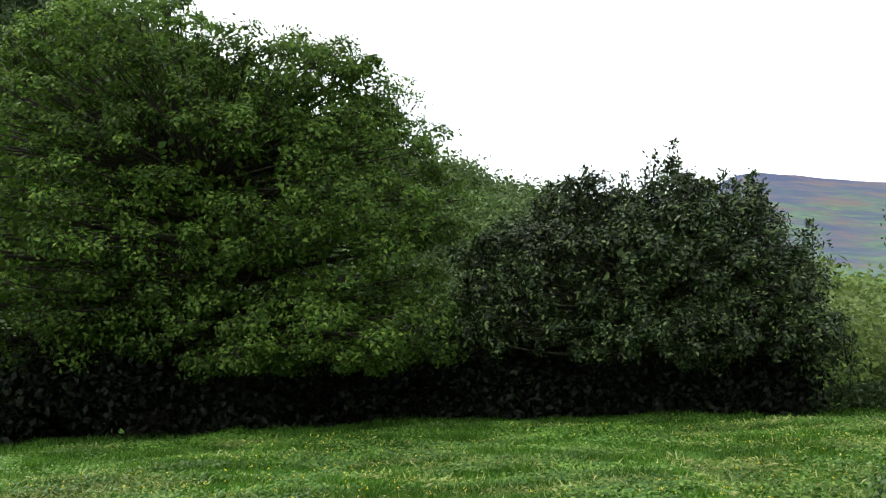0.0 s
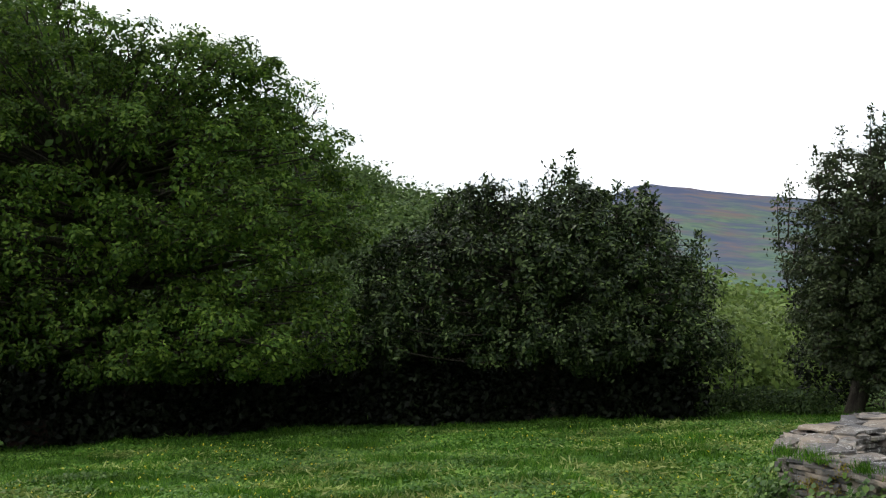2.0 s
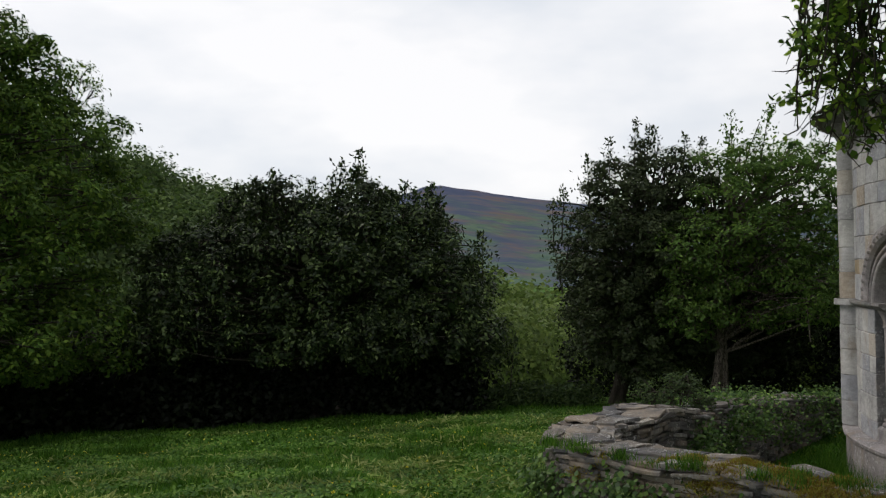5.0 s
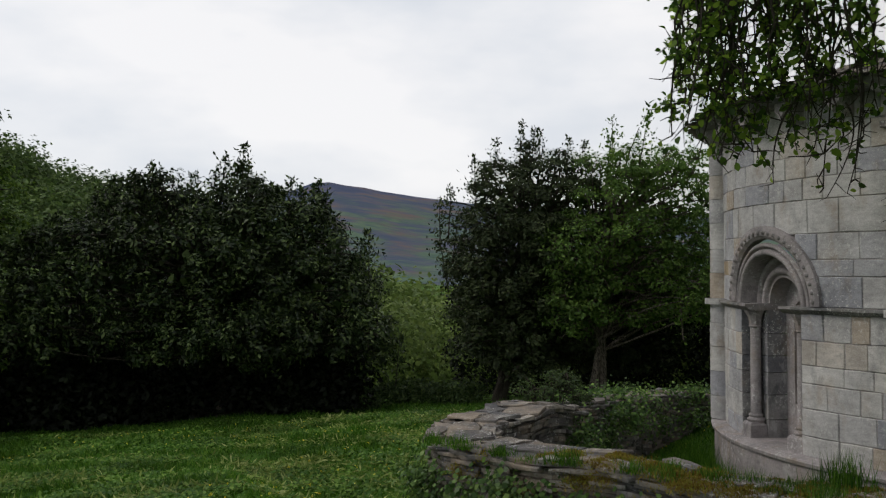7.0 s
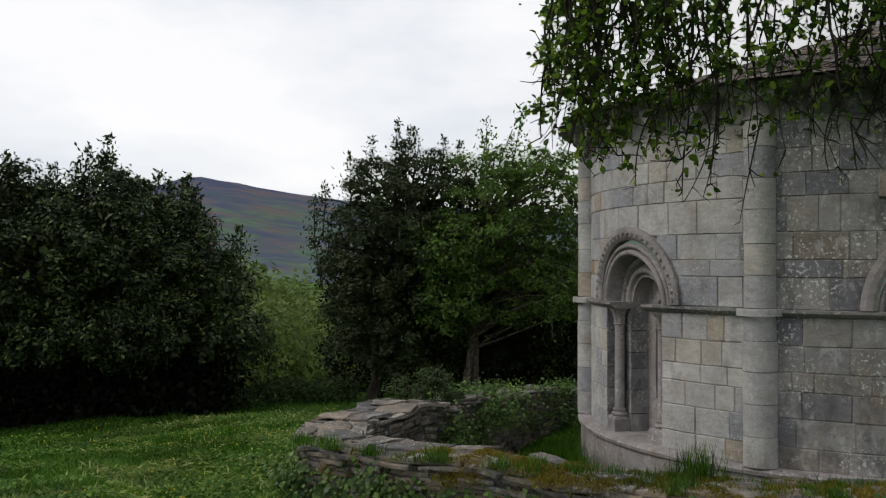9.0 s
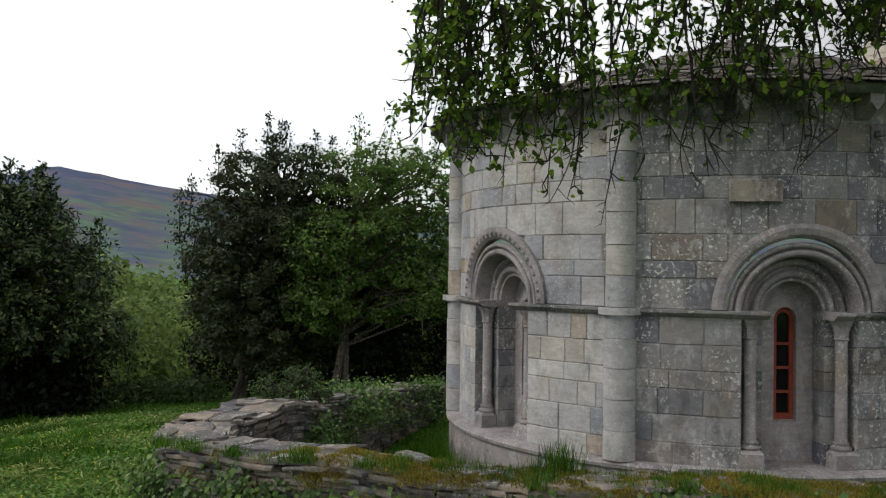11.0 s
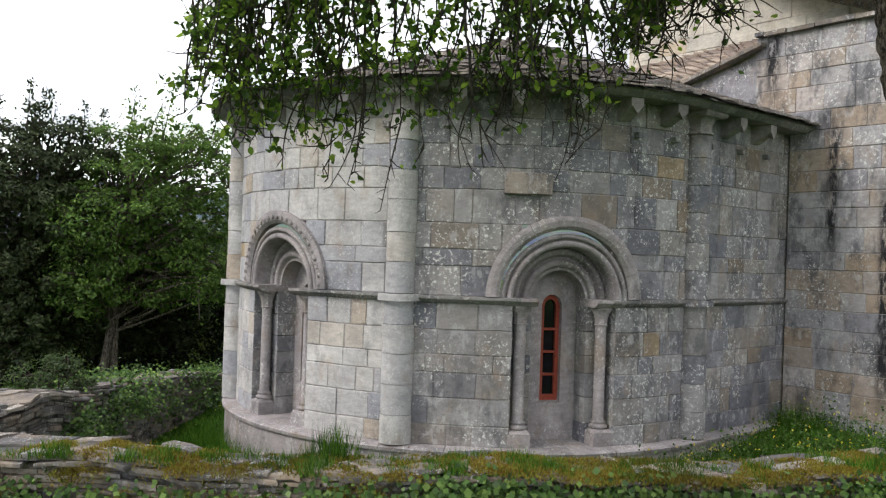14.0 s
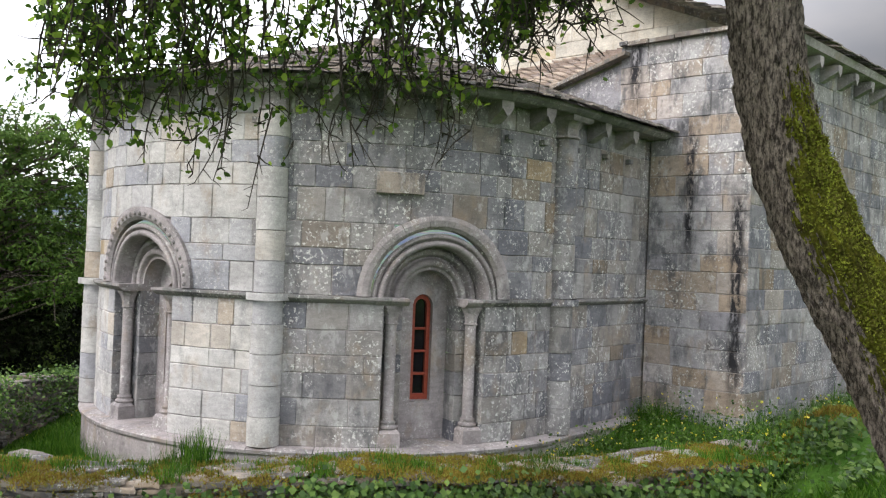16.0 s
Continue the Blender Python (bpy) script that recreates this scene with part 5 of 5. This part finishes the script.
tree("garden_shrub", rng, (shrub[0] + 0.1, shrub[1] + 0.6, gz(shrub[0], shrub[1] + 0.6)), [((shrub[0] + 0.15, shrub[1] + 0.6, -1.95), (0.5, 0.45, 0.4))], 40, 120, 0.05, LEAF_WOOD, BARK, "small rounded shrub beside the wall", 0.03, 0.14, "shrub", stems=3, fill=300)
# mossy crust, sedum and grass tufts on the capping
moss, tufts = [], []
for k in range(210):
    s = rng.uniform(0.4, 6.6) if k < 175 else rng.uniform(6.6, 8.6)
    c = along_wall(rng, 1, s, s + 0.01, -0.2, HALF + 0.07, -0.015, 0.0)[0]
    m, r = rng.integers(120, 420), rng.uniform(0.05, 0.13)
    o = rng.normal(size=(m, 3)) * r * np.array([1, 1, 0])
    o[:, 2] = 0.03 * np.exp(-(o[:, 0] ** 2 + o[:, 1] ** 2) / (r * r)) - 0.008
    moss.append(upright(rng, c + o, 0.024, 0.012, 0.6))
for k in range(90):
    # cushions on the outer face
    s = rng.uniform(0.4, 9.5)
    c = along_wall(rng, 1, s, s + 0.01, HALF + 0.0, HALF + 0.04, -0.5, -0.06)[0]
    m = rng.integers(60, 200)
    moss.append(upright(rng, c + rng.normal(size=(m, 3)) * np.array([0.06, 0.06, 0.035]), 0.02, 0.014, 0.9))
for k in range(95):
    s = rng.uniform(0.4, 7.6) if k < 80 else rng.uniform(7, 10)
    c = along_wall(rng, 1, s, s + 0.01, -0.15 if s < 7.5 else HALF - 0.05, HALF + 0.06, -0.03, -0.02)[0]
    m = rng.integers(30, 130)
    tufts.append(upright(rng, c + rng.normal(size=(m, 3)) * np.array([0.06, 0.06, 0.004]), rng.uniform(0.06, 0.13), 0.009, 0.3))
c = np.array(wall_at(6.05, SIDE * -0.2, wall_top(6.05)))
tufts.append(upright(rng, c + rng.normal(size=(260, 3)) * np.array([0.1, 0.1, 0.004]), 0.24, 0.009, 0.22))
v, f = gather(moss)
tagged(array_mesh("wall_moss", v, f, SEDUM), "rust-coloured mossy crust on the wall capping", "moss", kind="stuff")
v, f = gather(tufts)
tagged(array_mesh("wall_grass", v, f, GRASS), "tufts of grass growing on the stone wall", "grass", kind="stuff")

# ---------------------------------------------------------------- old leaning tree with overhanging boughs
rng = np.random.default_rng(51)
BASE = np.array([7.58, 1.75, gz(7.58, 1.75)])
old = tagged(empty("leaning_tree", tuple(BASE)), "old leaning tree with mossy bark and drooping leafy boughs", "tree")
spine = np.array([(7.64, 1.52, BASE[2] - 0.25), (7.58, 1.82, -1.5), (7.52, 2.05, -1.05), (7.43, 2.38, -0.4), (7.31, 2.68, 0.2), (7.21, 2.92, 0.85), (7.15, 3.07, 1.5), (7.12, 3.15, 2.15), (7.08, 3.25, 2.8), (7.0, 3.4, 3.4)])
t = np.linspace(0, len(spine) - 1, 260)
path = np.stack([np.interp(t, np.arange(len(spine)), spine[:, k]) for k in range(3)], 1)
for _ in range(80):
    path[1:-1] = 0.25 * path[:-2] + 0.5 * path[1:-1] + 0.25 * path[2:]
rad = np.interp(path[:, 2], [-2.0, -1.5, -0.6, 0.3, 1.2, 2.2, 3.4], [0.44, 0.33, 0.275, 0.265, 0.25, 0.255, 0.23])
SIDES = 140


def barked(path, rad, lo, hi, lift, sides=SIDES):
    """Trunk surface with ridged bark; angles from lo to hi, raised by lift."""
    d = np.gradient(path, axis=0)
    d /= np.linalg.norm(d, axis=1, keepdims=True)
    u = np.cross(d, [[0, 1.0, 0.2]])
    u /= np.linalg.norm(u, axis=1, keepdims=True)
    w = np.cross(d, u)
    a = np.linspace(lo, hi, sides + 1)
    v = np.empty((len(path), sides + 1, 3))
    for i in range(len(path)):
        for j, x in enumerate(a):
            c, s = math.cos(x), math.sin(x)
            q = (c * 2.6, s * 2.6, path[i, 2] * 1.3)
            ridge = 1.2 * abs(noise.noise((c * 7.5, s * 7.5, path[i, 2] * 3.2))) + 0.9 * abs(noise.noise((c * 17, s * 17, path[i, 2] * 9)))
            r = rad[i] * (1 + 0.07 * noise.noise(q)) + 0.045 * ridge + lift(x, path[i, 2])
            v[i, j] = path[i] + r * (c * u[i] + s * w[i])
    k, m = sides + 1, len(path)
    i, j = np.meshgrid(np.arange(m - 1), np.arange(sides), indexing="ij")
    f = np.stack([i * k + j, i * k + j + 1, (i + 1) * k + j + 1, (i + 1) * k + j], -1).reshape(-1, 4)
    return v.reshape(-1, 3), f, u, w


v, f, U, W = barked(path, rad, 0, 2 * math.pi, lambda x, z: 0.0)
array_mesh("trunk", v - BASE, f, BARK_PALE, old, smooth=True)
# moss on the upper, right-hand flank: find the angle that faces (+x, -y) and up
want = np.array([-0.42, -0.88, 0.2])
mid = len(path) // 2
ang = math.atan2(np.dot(W[mid], want), np.dot(U[mid], want))


def moss_lift(x, z):
    edge = 1.05 + 0.45 * noise.noise((z * 1.7, 3.0, x)) + 0.25 * noise.noise((z * 6, 1.0, x * 3))
    if z > 0.5:
        edge -= (z - 0.5) * 0.95
    h = min(1.0, max(-1.0, (edge - abs(x - ang)) * 2.2))
    return 0.028 * h - 0.006 + 0.03 * noise.noise((x * 9, z * 8, 5)) + 0.02 * noise.noise((x * 26, z * 22, 9))


sel = (path[:, 2] > -1.6) & (path[:, 2] < 1.75)
v, f, _, _ = barked(path[sel], rad[sel], ang - 1.35, ang + 1.35, moss_lift, 64)
array_mesh("moss_coat", v - BASE, f, MOSS, old, smooth=True)
# fuzz of moss shoots over the coat, thinning at its ragged edge
at, away = [], []
zs = path[sel]
for _ in range(26000):
    i, x = rng.integers(1, len(zs) - 1), ang + rng.normal() * 0.62
    h = moss_lift(x, zs[i, 2])
    if h < 0.004:
        continue
    k = np.flatnonzero(sel)[i]
    d = math.cos(x) * U[k] + math.sin(x) * W[k]
    at.append(zs[i] + d * (rad[sel][i] + h + 0.03) + rng.normal(size=3) * 0.008)
    away.append(d)
v, f = facing_leaves(rng, np.array(at), np.array(away), 0.026, 0.5, 0.8)
array_mesh("moss_fuzz", v - BASE, f, LEAF_MOSS, old)

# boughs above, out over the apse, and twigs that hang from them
# height of the curtain's lower edge along its run, in metres, set to fit the camera's view
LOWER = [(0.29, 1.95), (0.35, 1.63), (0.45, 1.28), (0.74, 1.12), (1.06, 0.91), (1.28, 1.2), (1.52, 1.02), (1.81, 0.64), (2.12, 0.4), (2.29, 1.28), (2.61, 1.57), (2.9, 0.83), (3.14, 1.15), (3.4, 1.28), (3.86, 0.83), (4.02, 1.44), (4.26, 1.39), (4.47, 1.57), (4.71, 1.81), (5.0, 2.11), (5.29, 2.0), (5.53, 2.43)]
RIM = [(3.1, 7.85), (3.36, 7.72), (4.94, 6.86), (6.56, 5.4), (6.97, 4.86), (7.1, 4.6)]
RIM_AT = [0.0, 0.32, 2.13, 4.47, 5.27, 5.59]


def rim_point(u, dist=1.0):
    """A place in the hanging curtain; u runs along it from its outer end to the trunk."""
    return np.array([np.interp(u, RIM_AT, [p[0] for p in RIM]) * dist, np.interp(u, RIM_AT, [p[1] for p in RIM]) * dist])


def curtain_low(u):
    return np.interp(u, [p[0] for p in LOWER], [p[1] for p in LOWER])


wood, lf, lo_ = [], [], []
head = path[-1]
for k, (u1, dist, z1) in enumerate([(0.51, 1.0, 1.75), (0.96, 0.94, 2.1), (1.38, 1.05, 1.9), (2.13, 1.0, 1.5), (2.77, 0.96, 1.9), (3.09, 1.03, 1.7), (4.2, 0.98, 1.9), (5.0, 1.0, 2.2)]):
    e = np.array([*rim_point(u1, dist), z1 + 0.75])
    m = head * 0.25 + e * 0.75 + np.array([0, 0, 1.5 - 0.05 * k])
    wood.append(tube(bezier(head - np.array([0, 0, 0.1 * k]), m, e, 16), np.linspace(0.075, 0.014, 16), 6, rng, 0.12))
for k in range(150):
    bare = rng.random() < 0.25
    u = rng.uniform(0.44, 5.48) if k > 34 else rng.uniform(0.44, 1.49)
    dist = rng.uniform(0.92, 1.08)
    p0 = np.array([*rim_point(u, dist), rng.uniform(2.35, 3.0)])
    reach = rng.uniform(0.35, 1.0) ** 0.7
    if k % 9 == 0:
        reach = 1.0
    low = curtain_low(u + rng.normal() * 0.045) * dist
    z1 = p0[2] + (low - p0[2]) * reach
    sway = 0.13 if u < 1.0 else 0.26
    e = np.array([p0[0] + rng.normal() * sway, p0[1] + rng.normal() * sway, z1])
    mid = (p0 + e) / 2 + rng.normal(size=3) * np.array([sway, sway, 0.12])
    tw = bezier(p0, mid, e, 9)
    tw[1:-1] += rng.normal(size=(7, 3)) * 0.018
    wood.append(tube(tw, np.linspace(0.017, 0.005, 9) * rng.uniform(0.7, 1.2), 4, rng, 0.2))
    left = u < 1.76
    for i in range(1, 9):
        for _ in range(2):
            d = rng.normal(size=3) * 0.6 + np.array([0, 0, -0.2])
            sp = tw[i] + d * rng.uniform(0.08, 0.27)
            wood.append(tube(np.array([tw[i], (tw[i] + sp) / 2 + rng.normal(size=3) * 0.015, sp]), [0.008, 0.006, 0.003], 3))
            dens = 2 if bare else (11 if left else 9) if sp[2] > low + (0.15 if left else 0.4) else (7 if left else 1)
            if rng.random() < 0.35:
                continue
            m = rng.integers(0, dens + 1)
            if m:
                tt = rng.uniform(0.2, 1.1, (m, 1))
                lf.append(tw[i] + (sp - tw[i]) * tt + rng.normal(size=(m, 3)) * 0.025)
# long bare twig ends
for u, z in ((2.12, 0.39), (1.81, 0.62), (1.65, 0.59), (2.9, 0.8), (3.86, 0.8), (1.22, 0.72)):
    b = np.array([*rim_point(u), z])
    a = np.array([*rim_point(u + rng.uniform(0.05, 0.32)), z + rng.uniform(0.7, 1.0)])
    tw = bezier(a, (a + b) / 2 + rng.normal(size=3) * 0.1, b, 10)
    wood.append(tube(tw, np.linspace(0.011, 0.004, 10), 4))
    for i in range(2, 10):
        d = rng.normal(size=3) * np.array([1, 1, 0.5])
        d /= np.linalg.norm(d)
        wood.append(tube(np.array([tw[i], tw[i] + d * 0.05 + [0, 0, -0.01], tw[i] + d * rng.uniform(0.08, 0.16) + [0, 0, -0.03]]), [0.005, 0.004, 0.002], 3))
v, f = gather(wood)
array_mesh("bough", v - BASE, f, BARK, old, smooth=True)
# leafy canopy over the boughs, above the view
up = []
for k in range(120):
    u = rng.uniform(0.37, 5.5)
    c = np.array([*rim_point(u, rng.uniform(0.75, 1.15)), rng.uniform(2.7, 3.9)])
    up.append(c + rng.normal(size=(70, 3)) * 0.28)
# unseen crown spread wide over the eye, added to block sky light
crown = []
while len(crown) < 260:
    c = np.array([rng.uniform(-4, 10.5), rng.uniform(-7, 7.2), rng.uniform(4.3, 6.8)])
    if math.hypot(c[0], c[1]) < 11.0:
        crown.append(c + rng.normal(size=(70, 3)) * 0.42)
lf = np.concatenate(lf + up)
v, f = gather([oval_leaves(rng, lf, 0.076, 0.42, 0.72), oval_leaves(rng, np.concatenate(crown), 0.13, 0.3, 0.6)])
array_mesh("foliage", v - BASE, f, LEAF_NEAR, old)

# ---------------------------------------------------------------- grass and weeds
rng = np.random.default_rng(61)
yw = np.radians(rng.uniform(-42, 48, 210000))
d = 8.2 + 14.0 * rng.uniform(0, 1, len(yw)) ** 1.25
x, y = -np.sin(yw) * d, np.cos(yw) * d


def off_wall(x, y, gap):
    best = np.full(len(x), 1e9)
    for p in PATH[::6]:
        best = np.minimum(best, np.hypot(x - p[0], y - p[1]))
    return best > gap


q = np.hypot(x - CX, y - CY)
ok = (q > RAD + 0.3) & off_wall(x, y, 0.33)
x, y = x[ok], y[ok]
lush = np.sin(x * 0.9 + 1.3 * np.sin(y * 0.55)) * np.cos(y * 0.8 + 0.7 * np.sin(x * 0.4))
z = ground_z(x, y)
tuss = np.clip(np.sin(x * 3.1 + 2.0 * np.sin(y * 1.7)) * np.sin(y * 2.6 + 1.5 * np.sin(x * 1.2)) - 0.35, 0, 1)
v, f = upright(rng, np.stack([x, y, z - 0.01], 1), 0.05 + 0.05 * np.clip(lush + 0.3, 0, 1.2) + 0.14 * tuss, 0.024, 0.5)
tagged(array_mesh("meadow_grass", v, f, GRASS), "short uneven meadow grass", "grass", kind="stuff")
# swathes of cut grass left lying
pts = []
for _ in range(70):
    w, dd = math.radians(rng.uniform(-14, 44)), rng.uniform(9.0, 19)
    c = np.array([-math.sin(w) * dd, math.cos(w) * dd])
    k = rng.integers(120, 420)
    a = rng.uniform(-0.3, 0.5)
    o = rng.normal(size=(k, 2)) * np.array([0.6, 0.2]) * rng.uniform(0.5, 1.3)
    o = o @ np.array([[math.cos(a), math.sin(a)], [-math.sin(a), math.cos(a)]])
    pts.append(c + o)
p = np.concatenate(pts)
okp = off_wall(p[:, 0], p[:, 1], 0.6)
p = p[okp]
p3 = np.column_stack([p, ground_z(p[:, 0], p[:, 1]) + rng.uniform(0.02, 0.08, len(p))])
out = rng.normal(size=p3.shape) * np.array([1, 1, 0.12])
v, f = leaves(rng, p3, 0.12, 0.0, 0.2, 0.0, out)
tagged(array_mesh("cut_grass", v, f, HAY), "pale swathes of cut grass lying on the meadow", "grass", kind="stuff")
# low broad-leaved weeds and clover in patches
w, dd = np.radians(rng.uniform(-16, 46, 90000)), 8.4 + 11.5 * rng.uniform(0, 1, 90000) ** 1.2
p = np.stack([-np.sin(w) * dd, np.cos(w) * dd], 1)
patchy = np.sin(p[:, 0] * 1.9 + 2.2 * np.sin(p[:, 1] * 0.9)) * np.cos(p[:, 1] * 2.3 + 1.4 * np.sin(p[:, 0] * 1.1)) + rng.normal(size=len(p)) * 0.3
p = p[(patchy > 0.15) & off_wall(p[:, 0], p[:, 1], 0.5)]
p3 = np.column_stack([p, ground_z(p[:, 0], p[:, 1]) + rng.uniform(0.03, 0.1, len(p))])
v, f = facing_leaves(rng, p3, np.array([[0.0, -0.25, 1.0]]) + np.zeros((len(p3), 1)), 0.06, 0.7, 0.35)
tagged(array_mesh("meadow_weeds", v, f, LEAF_CLOVER), "broad-leaved weeds and clover in the meadow", "weeds", kind="stuff")
w, dd = np.radians(rng.uniform(-30, 46, 900)), rng.uniform(8.5, 19, 900)
p = np.stack([-np.sin(w) * dd, np.cos(w) * dd], 1)
keep = (np.sin(p[:, 0] * 0.7) * np.cos(p[:, 1] * 0.5) > -0.2) & off_wall(p[:, 0], p[:, 1], 0.5) & (np.hypot(p[:, 0] - CX, p[:, 1] - CY) > RAD + 0.6)
p = p[keep]
p3 = np.column_stack([p, ground_z(p[:, 0], p[:, 1]) + rng.uniform(0.07, 0.13, len(p))])
v, f = leaves(rng, np.repeat(p3, 4, 0), 0.022, -0.6, 0.9)
tagged(array_mesh("dandelions", v, f, PETAL), "small yellow dandelion flowers in the grass", "flowers", kind="stuff")

# weedy bank where the wall dies out, beside the leaning tree
pts, blades, flowers = [], [], []
for _ in range(330):
    a = rng.uniform(0, 1)
    c = np.array([8.6 + 5.0 * a + rng.normal() * 0.5, 4.3 + 0.9 * a + rng.normal() * 0.7])
    if math.hypot(c[0] - 10.1, c[1] - 3.95) < 0.8 or c[1] < 3.4:
        continue
    h = np.interp(c[1], [3.0, 4.2, 5.2, 7], [0.05, 0.22, 0.3, 0.15])
    g = gz(c[0], c[1])
    pts.append(np.array([c[0], c[1], g + h * rng.uniform(0.2, 1.0)]) + rng.normal(size=(95, 3)) * np.array([0.2, 0.2, 0.1]))
    k = 40
    blades.append(np.column_stack([c + rng.normal(size=(k, 2)) * 0.25, np.full(k, g)]))
    if rng.random() < 0.4:
        flowers.append(np.array([c[0], c[1], g + h + 0.18]) + rng.normal(size=(3, 3)) * 0.1)
for _ in range(150):
    c = np.array([rng.uniform(10.5, 15.0), rng.uniform(5.0, 8.4)])
    if math.hypot(c[0] - CX, c[1] - CY) < RAD + 0.5 and c[0] < 14.5:
        continue
    g = gz(c[0], c[1])
    h = rng.uniform(0.12, 0.5)
    pts.append(np.array([c[0], c[1], g + 0.5 * h]) + rng.normal(size=(70, 3)) * np.array([0.16, 0.16, 0.4 * h]))
    blades.append(np.column_stack([c + rng.normal(size=(50, 2)) * 0.25, np.full(50, g)]))
    flowers.append(np.array([c[0], c[1], g + h + 0.05]) + rng.normal(size=(2, 3)) * 0.12)
v, f = leaves(rng, np.concatenate(pts), 0.06, -0.1, 0.6)
tagged(array_mesh("bank_weeds", v, f, LEAF_IVY), "tangled weeds on the bank beside the wall", "weeds", kind="stuff")
v, f = upright(rng, np.concatenate(blades), 0.28, 0.01, 0.3)
tagged(array_mesh("bank_grass", v, f, GRASS), "tall grass among the weeds", "grass", kind="stuff")
v, f = leaves(rng, np.repeat(np.concatenate(flowers), 4, 0), 0.025, -0.6, 0.9)
tagged(array_mesh("bank_flowers", v, f, PETAL), "small yellow flowers on the weedy bank", "flowers", kind="stuff")
p = np.column_stack([10.2 + rng.normal(size=12000) * 0.5, 4.0 + rng.normal(size=12000) * 0.34])
v, f = upright(rng, np.column_stack([p, ground_z(p[:, 0], p[:, 1])]), 0.045, 0.016, 0.6)
tagged(array_mesh("moss_mound", v, f, SEDUM), "rusty moss covering a mound on the bank", "moss", kind="stuff")
# long grass along the foot of the apse and church walls
pts = []
for _ in range(60):
    s = rng.uniform(-9.0, S_MAX)
    c = apse_at(s, rng.uniform(0.3, 0.8), 0)
    pts.append(np.column_stack([c[0] + rng.normal(size=60) * 0.15, c[1] + rng.normal(size=60) * 0.15, np.full(60, gz(c[0], c[1]))]))
for _ in range(40):
    c = (rng.uniform(15.2, 26), Y1 - rng.uniform(0.1, 0.6))
    pts.append(np.column_stack([c[0] + rng.normal(size=60) * 0.2, c[1] + rng.normal(size=60) * 0.12, np.full(60, gz(*c))]))
v, f = upright(rng, np.concatenate(pts), 0.35, 0.01, 0.3)
tagged(array_mesh("wall_foot_grass", v, f, GRASS), "long grass along the foot of the church", "grass", kind="stuff")
yw = np.radians(np.concatenate([rng.uniform(-84, -58, 26000), rng.uniform(-180, 180, 60000)]))
d = 9.0 * np.sqrt(rng.uniform(0.01, 1.0, len(yw)))
x, y = -np.sin(yw) * d, np.cos(yw) * d
ok = off_wall(x, y, 0.33) & (np.hypot(x - BASE[0], y - BASE[1]) > 0.4)
x, y = x[ok], y[ok]
v, f = upright(rng, np.stack([x, y, ground_z(x, y) - 0.01], 1), 0.12, 0.018, 0.45)
tagged(array_mesh("near_grass", v, f, GRASS), "lush grass between the leaning tree and the wall", "grass", kind="stuff")
# broad weeds and fallen ivy in the grass below the leaning tree
p = np.column_stack([rng.uniform(5.2, 10.2, 16000), rng.uniform(0.6, 4.3, 16000)])
clumped = np.sin(p[:, 0] * 4.1 + 2 * np.sin(p[:, 1] * 2.3)) * np.cos(p[:, 1] * 3.7) + rng.normal(size=len(p)) * 0.4
p = p[(clumped > 0.2) & off_wall(p[:, 0], p[:, 1], 0.4) & (np.hypot(p[:, 0] - BASE[0], p[:, 1] - BASE[1]) > 0.45)]
v, f = facing_leaves(rng, np.column_stack([p, ground_z(p[:, 0], p[:, 1]) + rng.uniform(0.03, 0.13, len(p))]), np.array([[-0.4, -0.2, 0.9]]) + np.zeros((len(p), 1)), 0.075, 0.7, 0.5)
tagged(array_mesh("bank_leaves", v, f, LEAF_IVY), "broad weed leaves in the grass below the leaning tree", "weeds", kind="stuff")
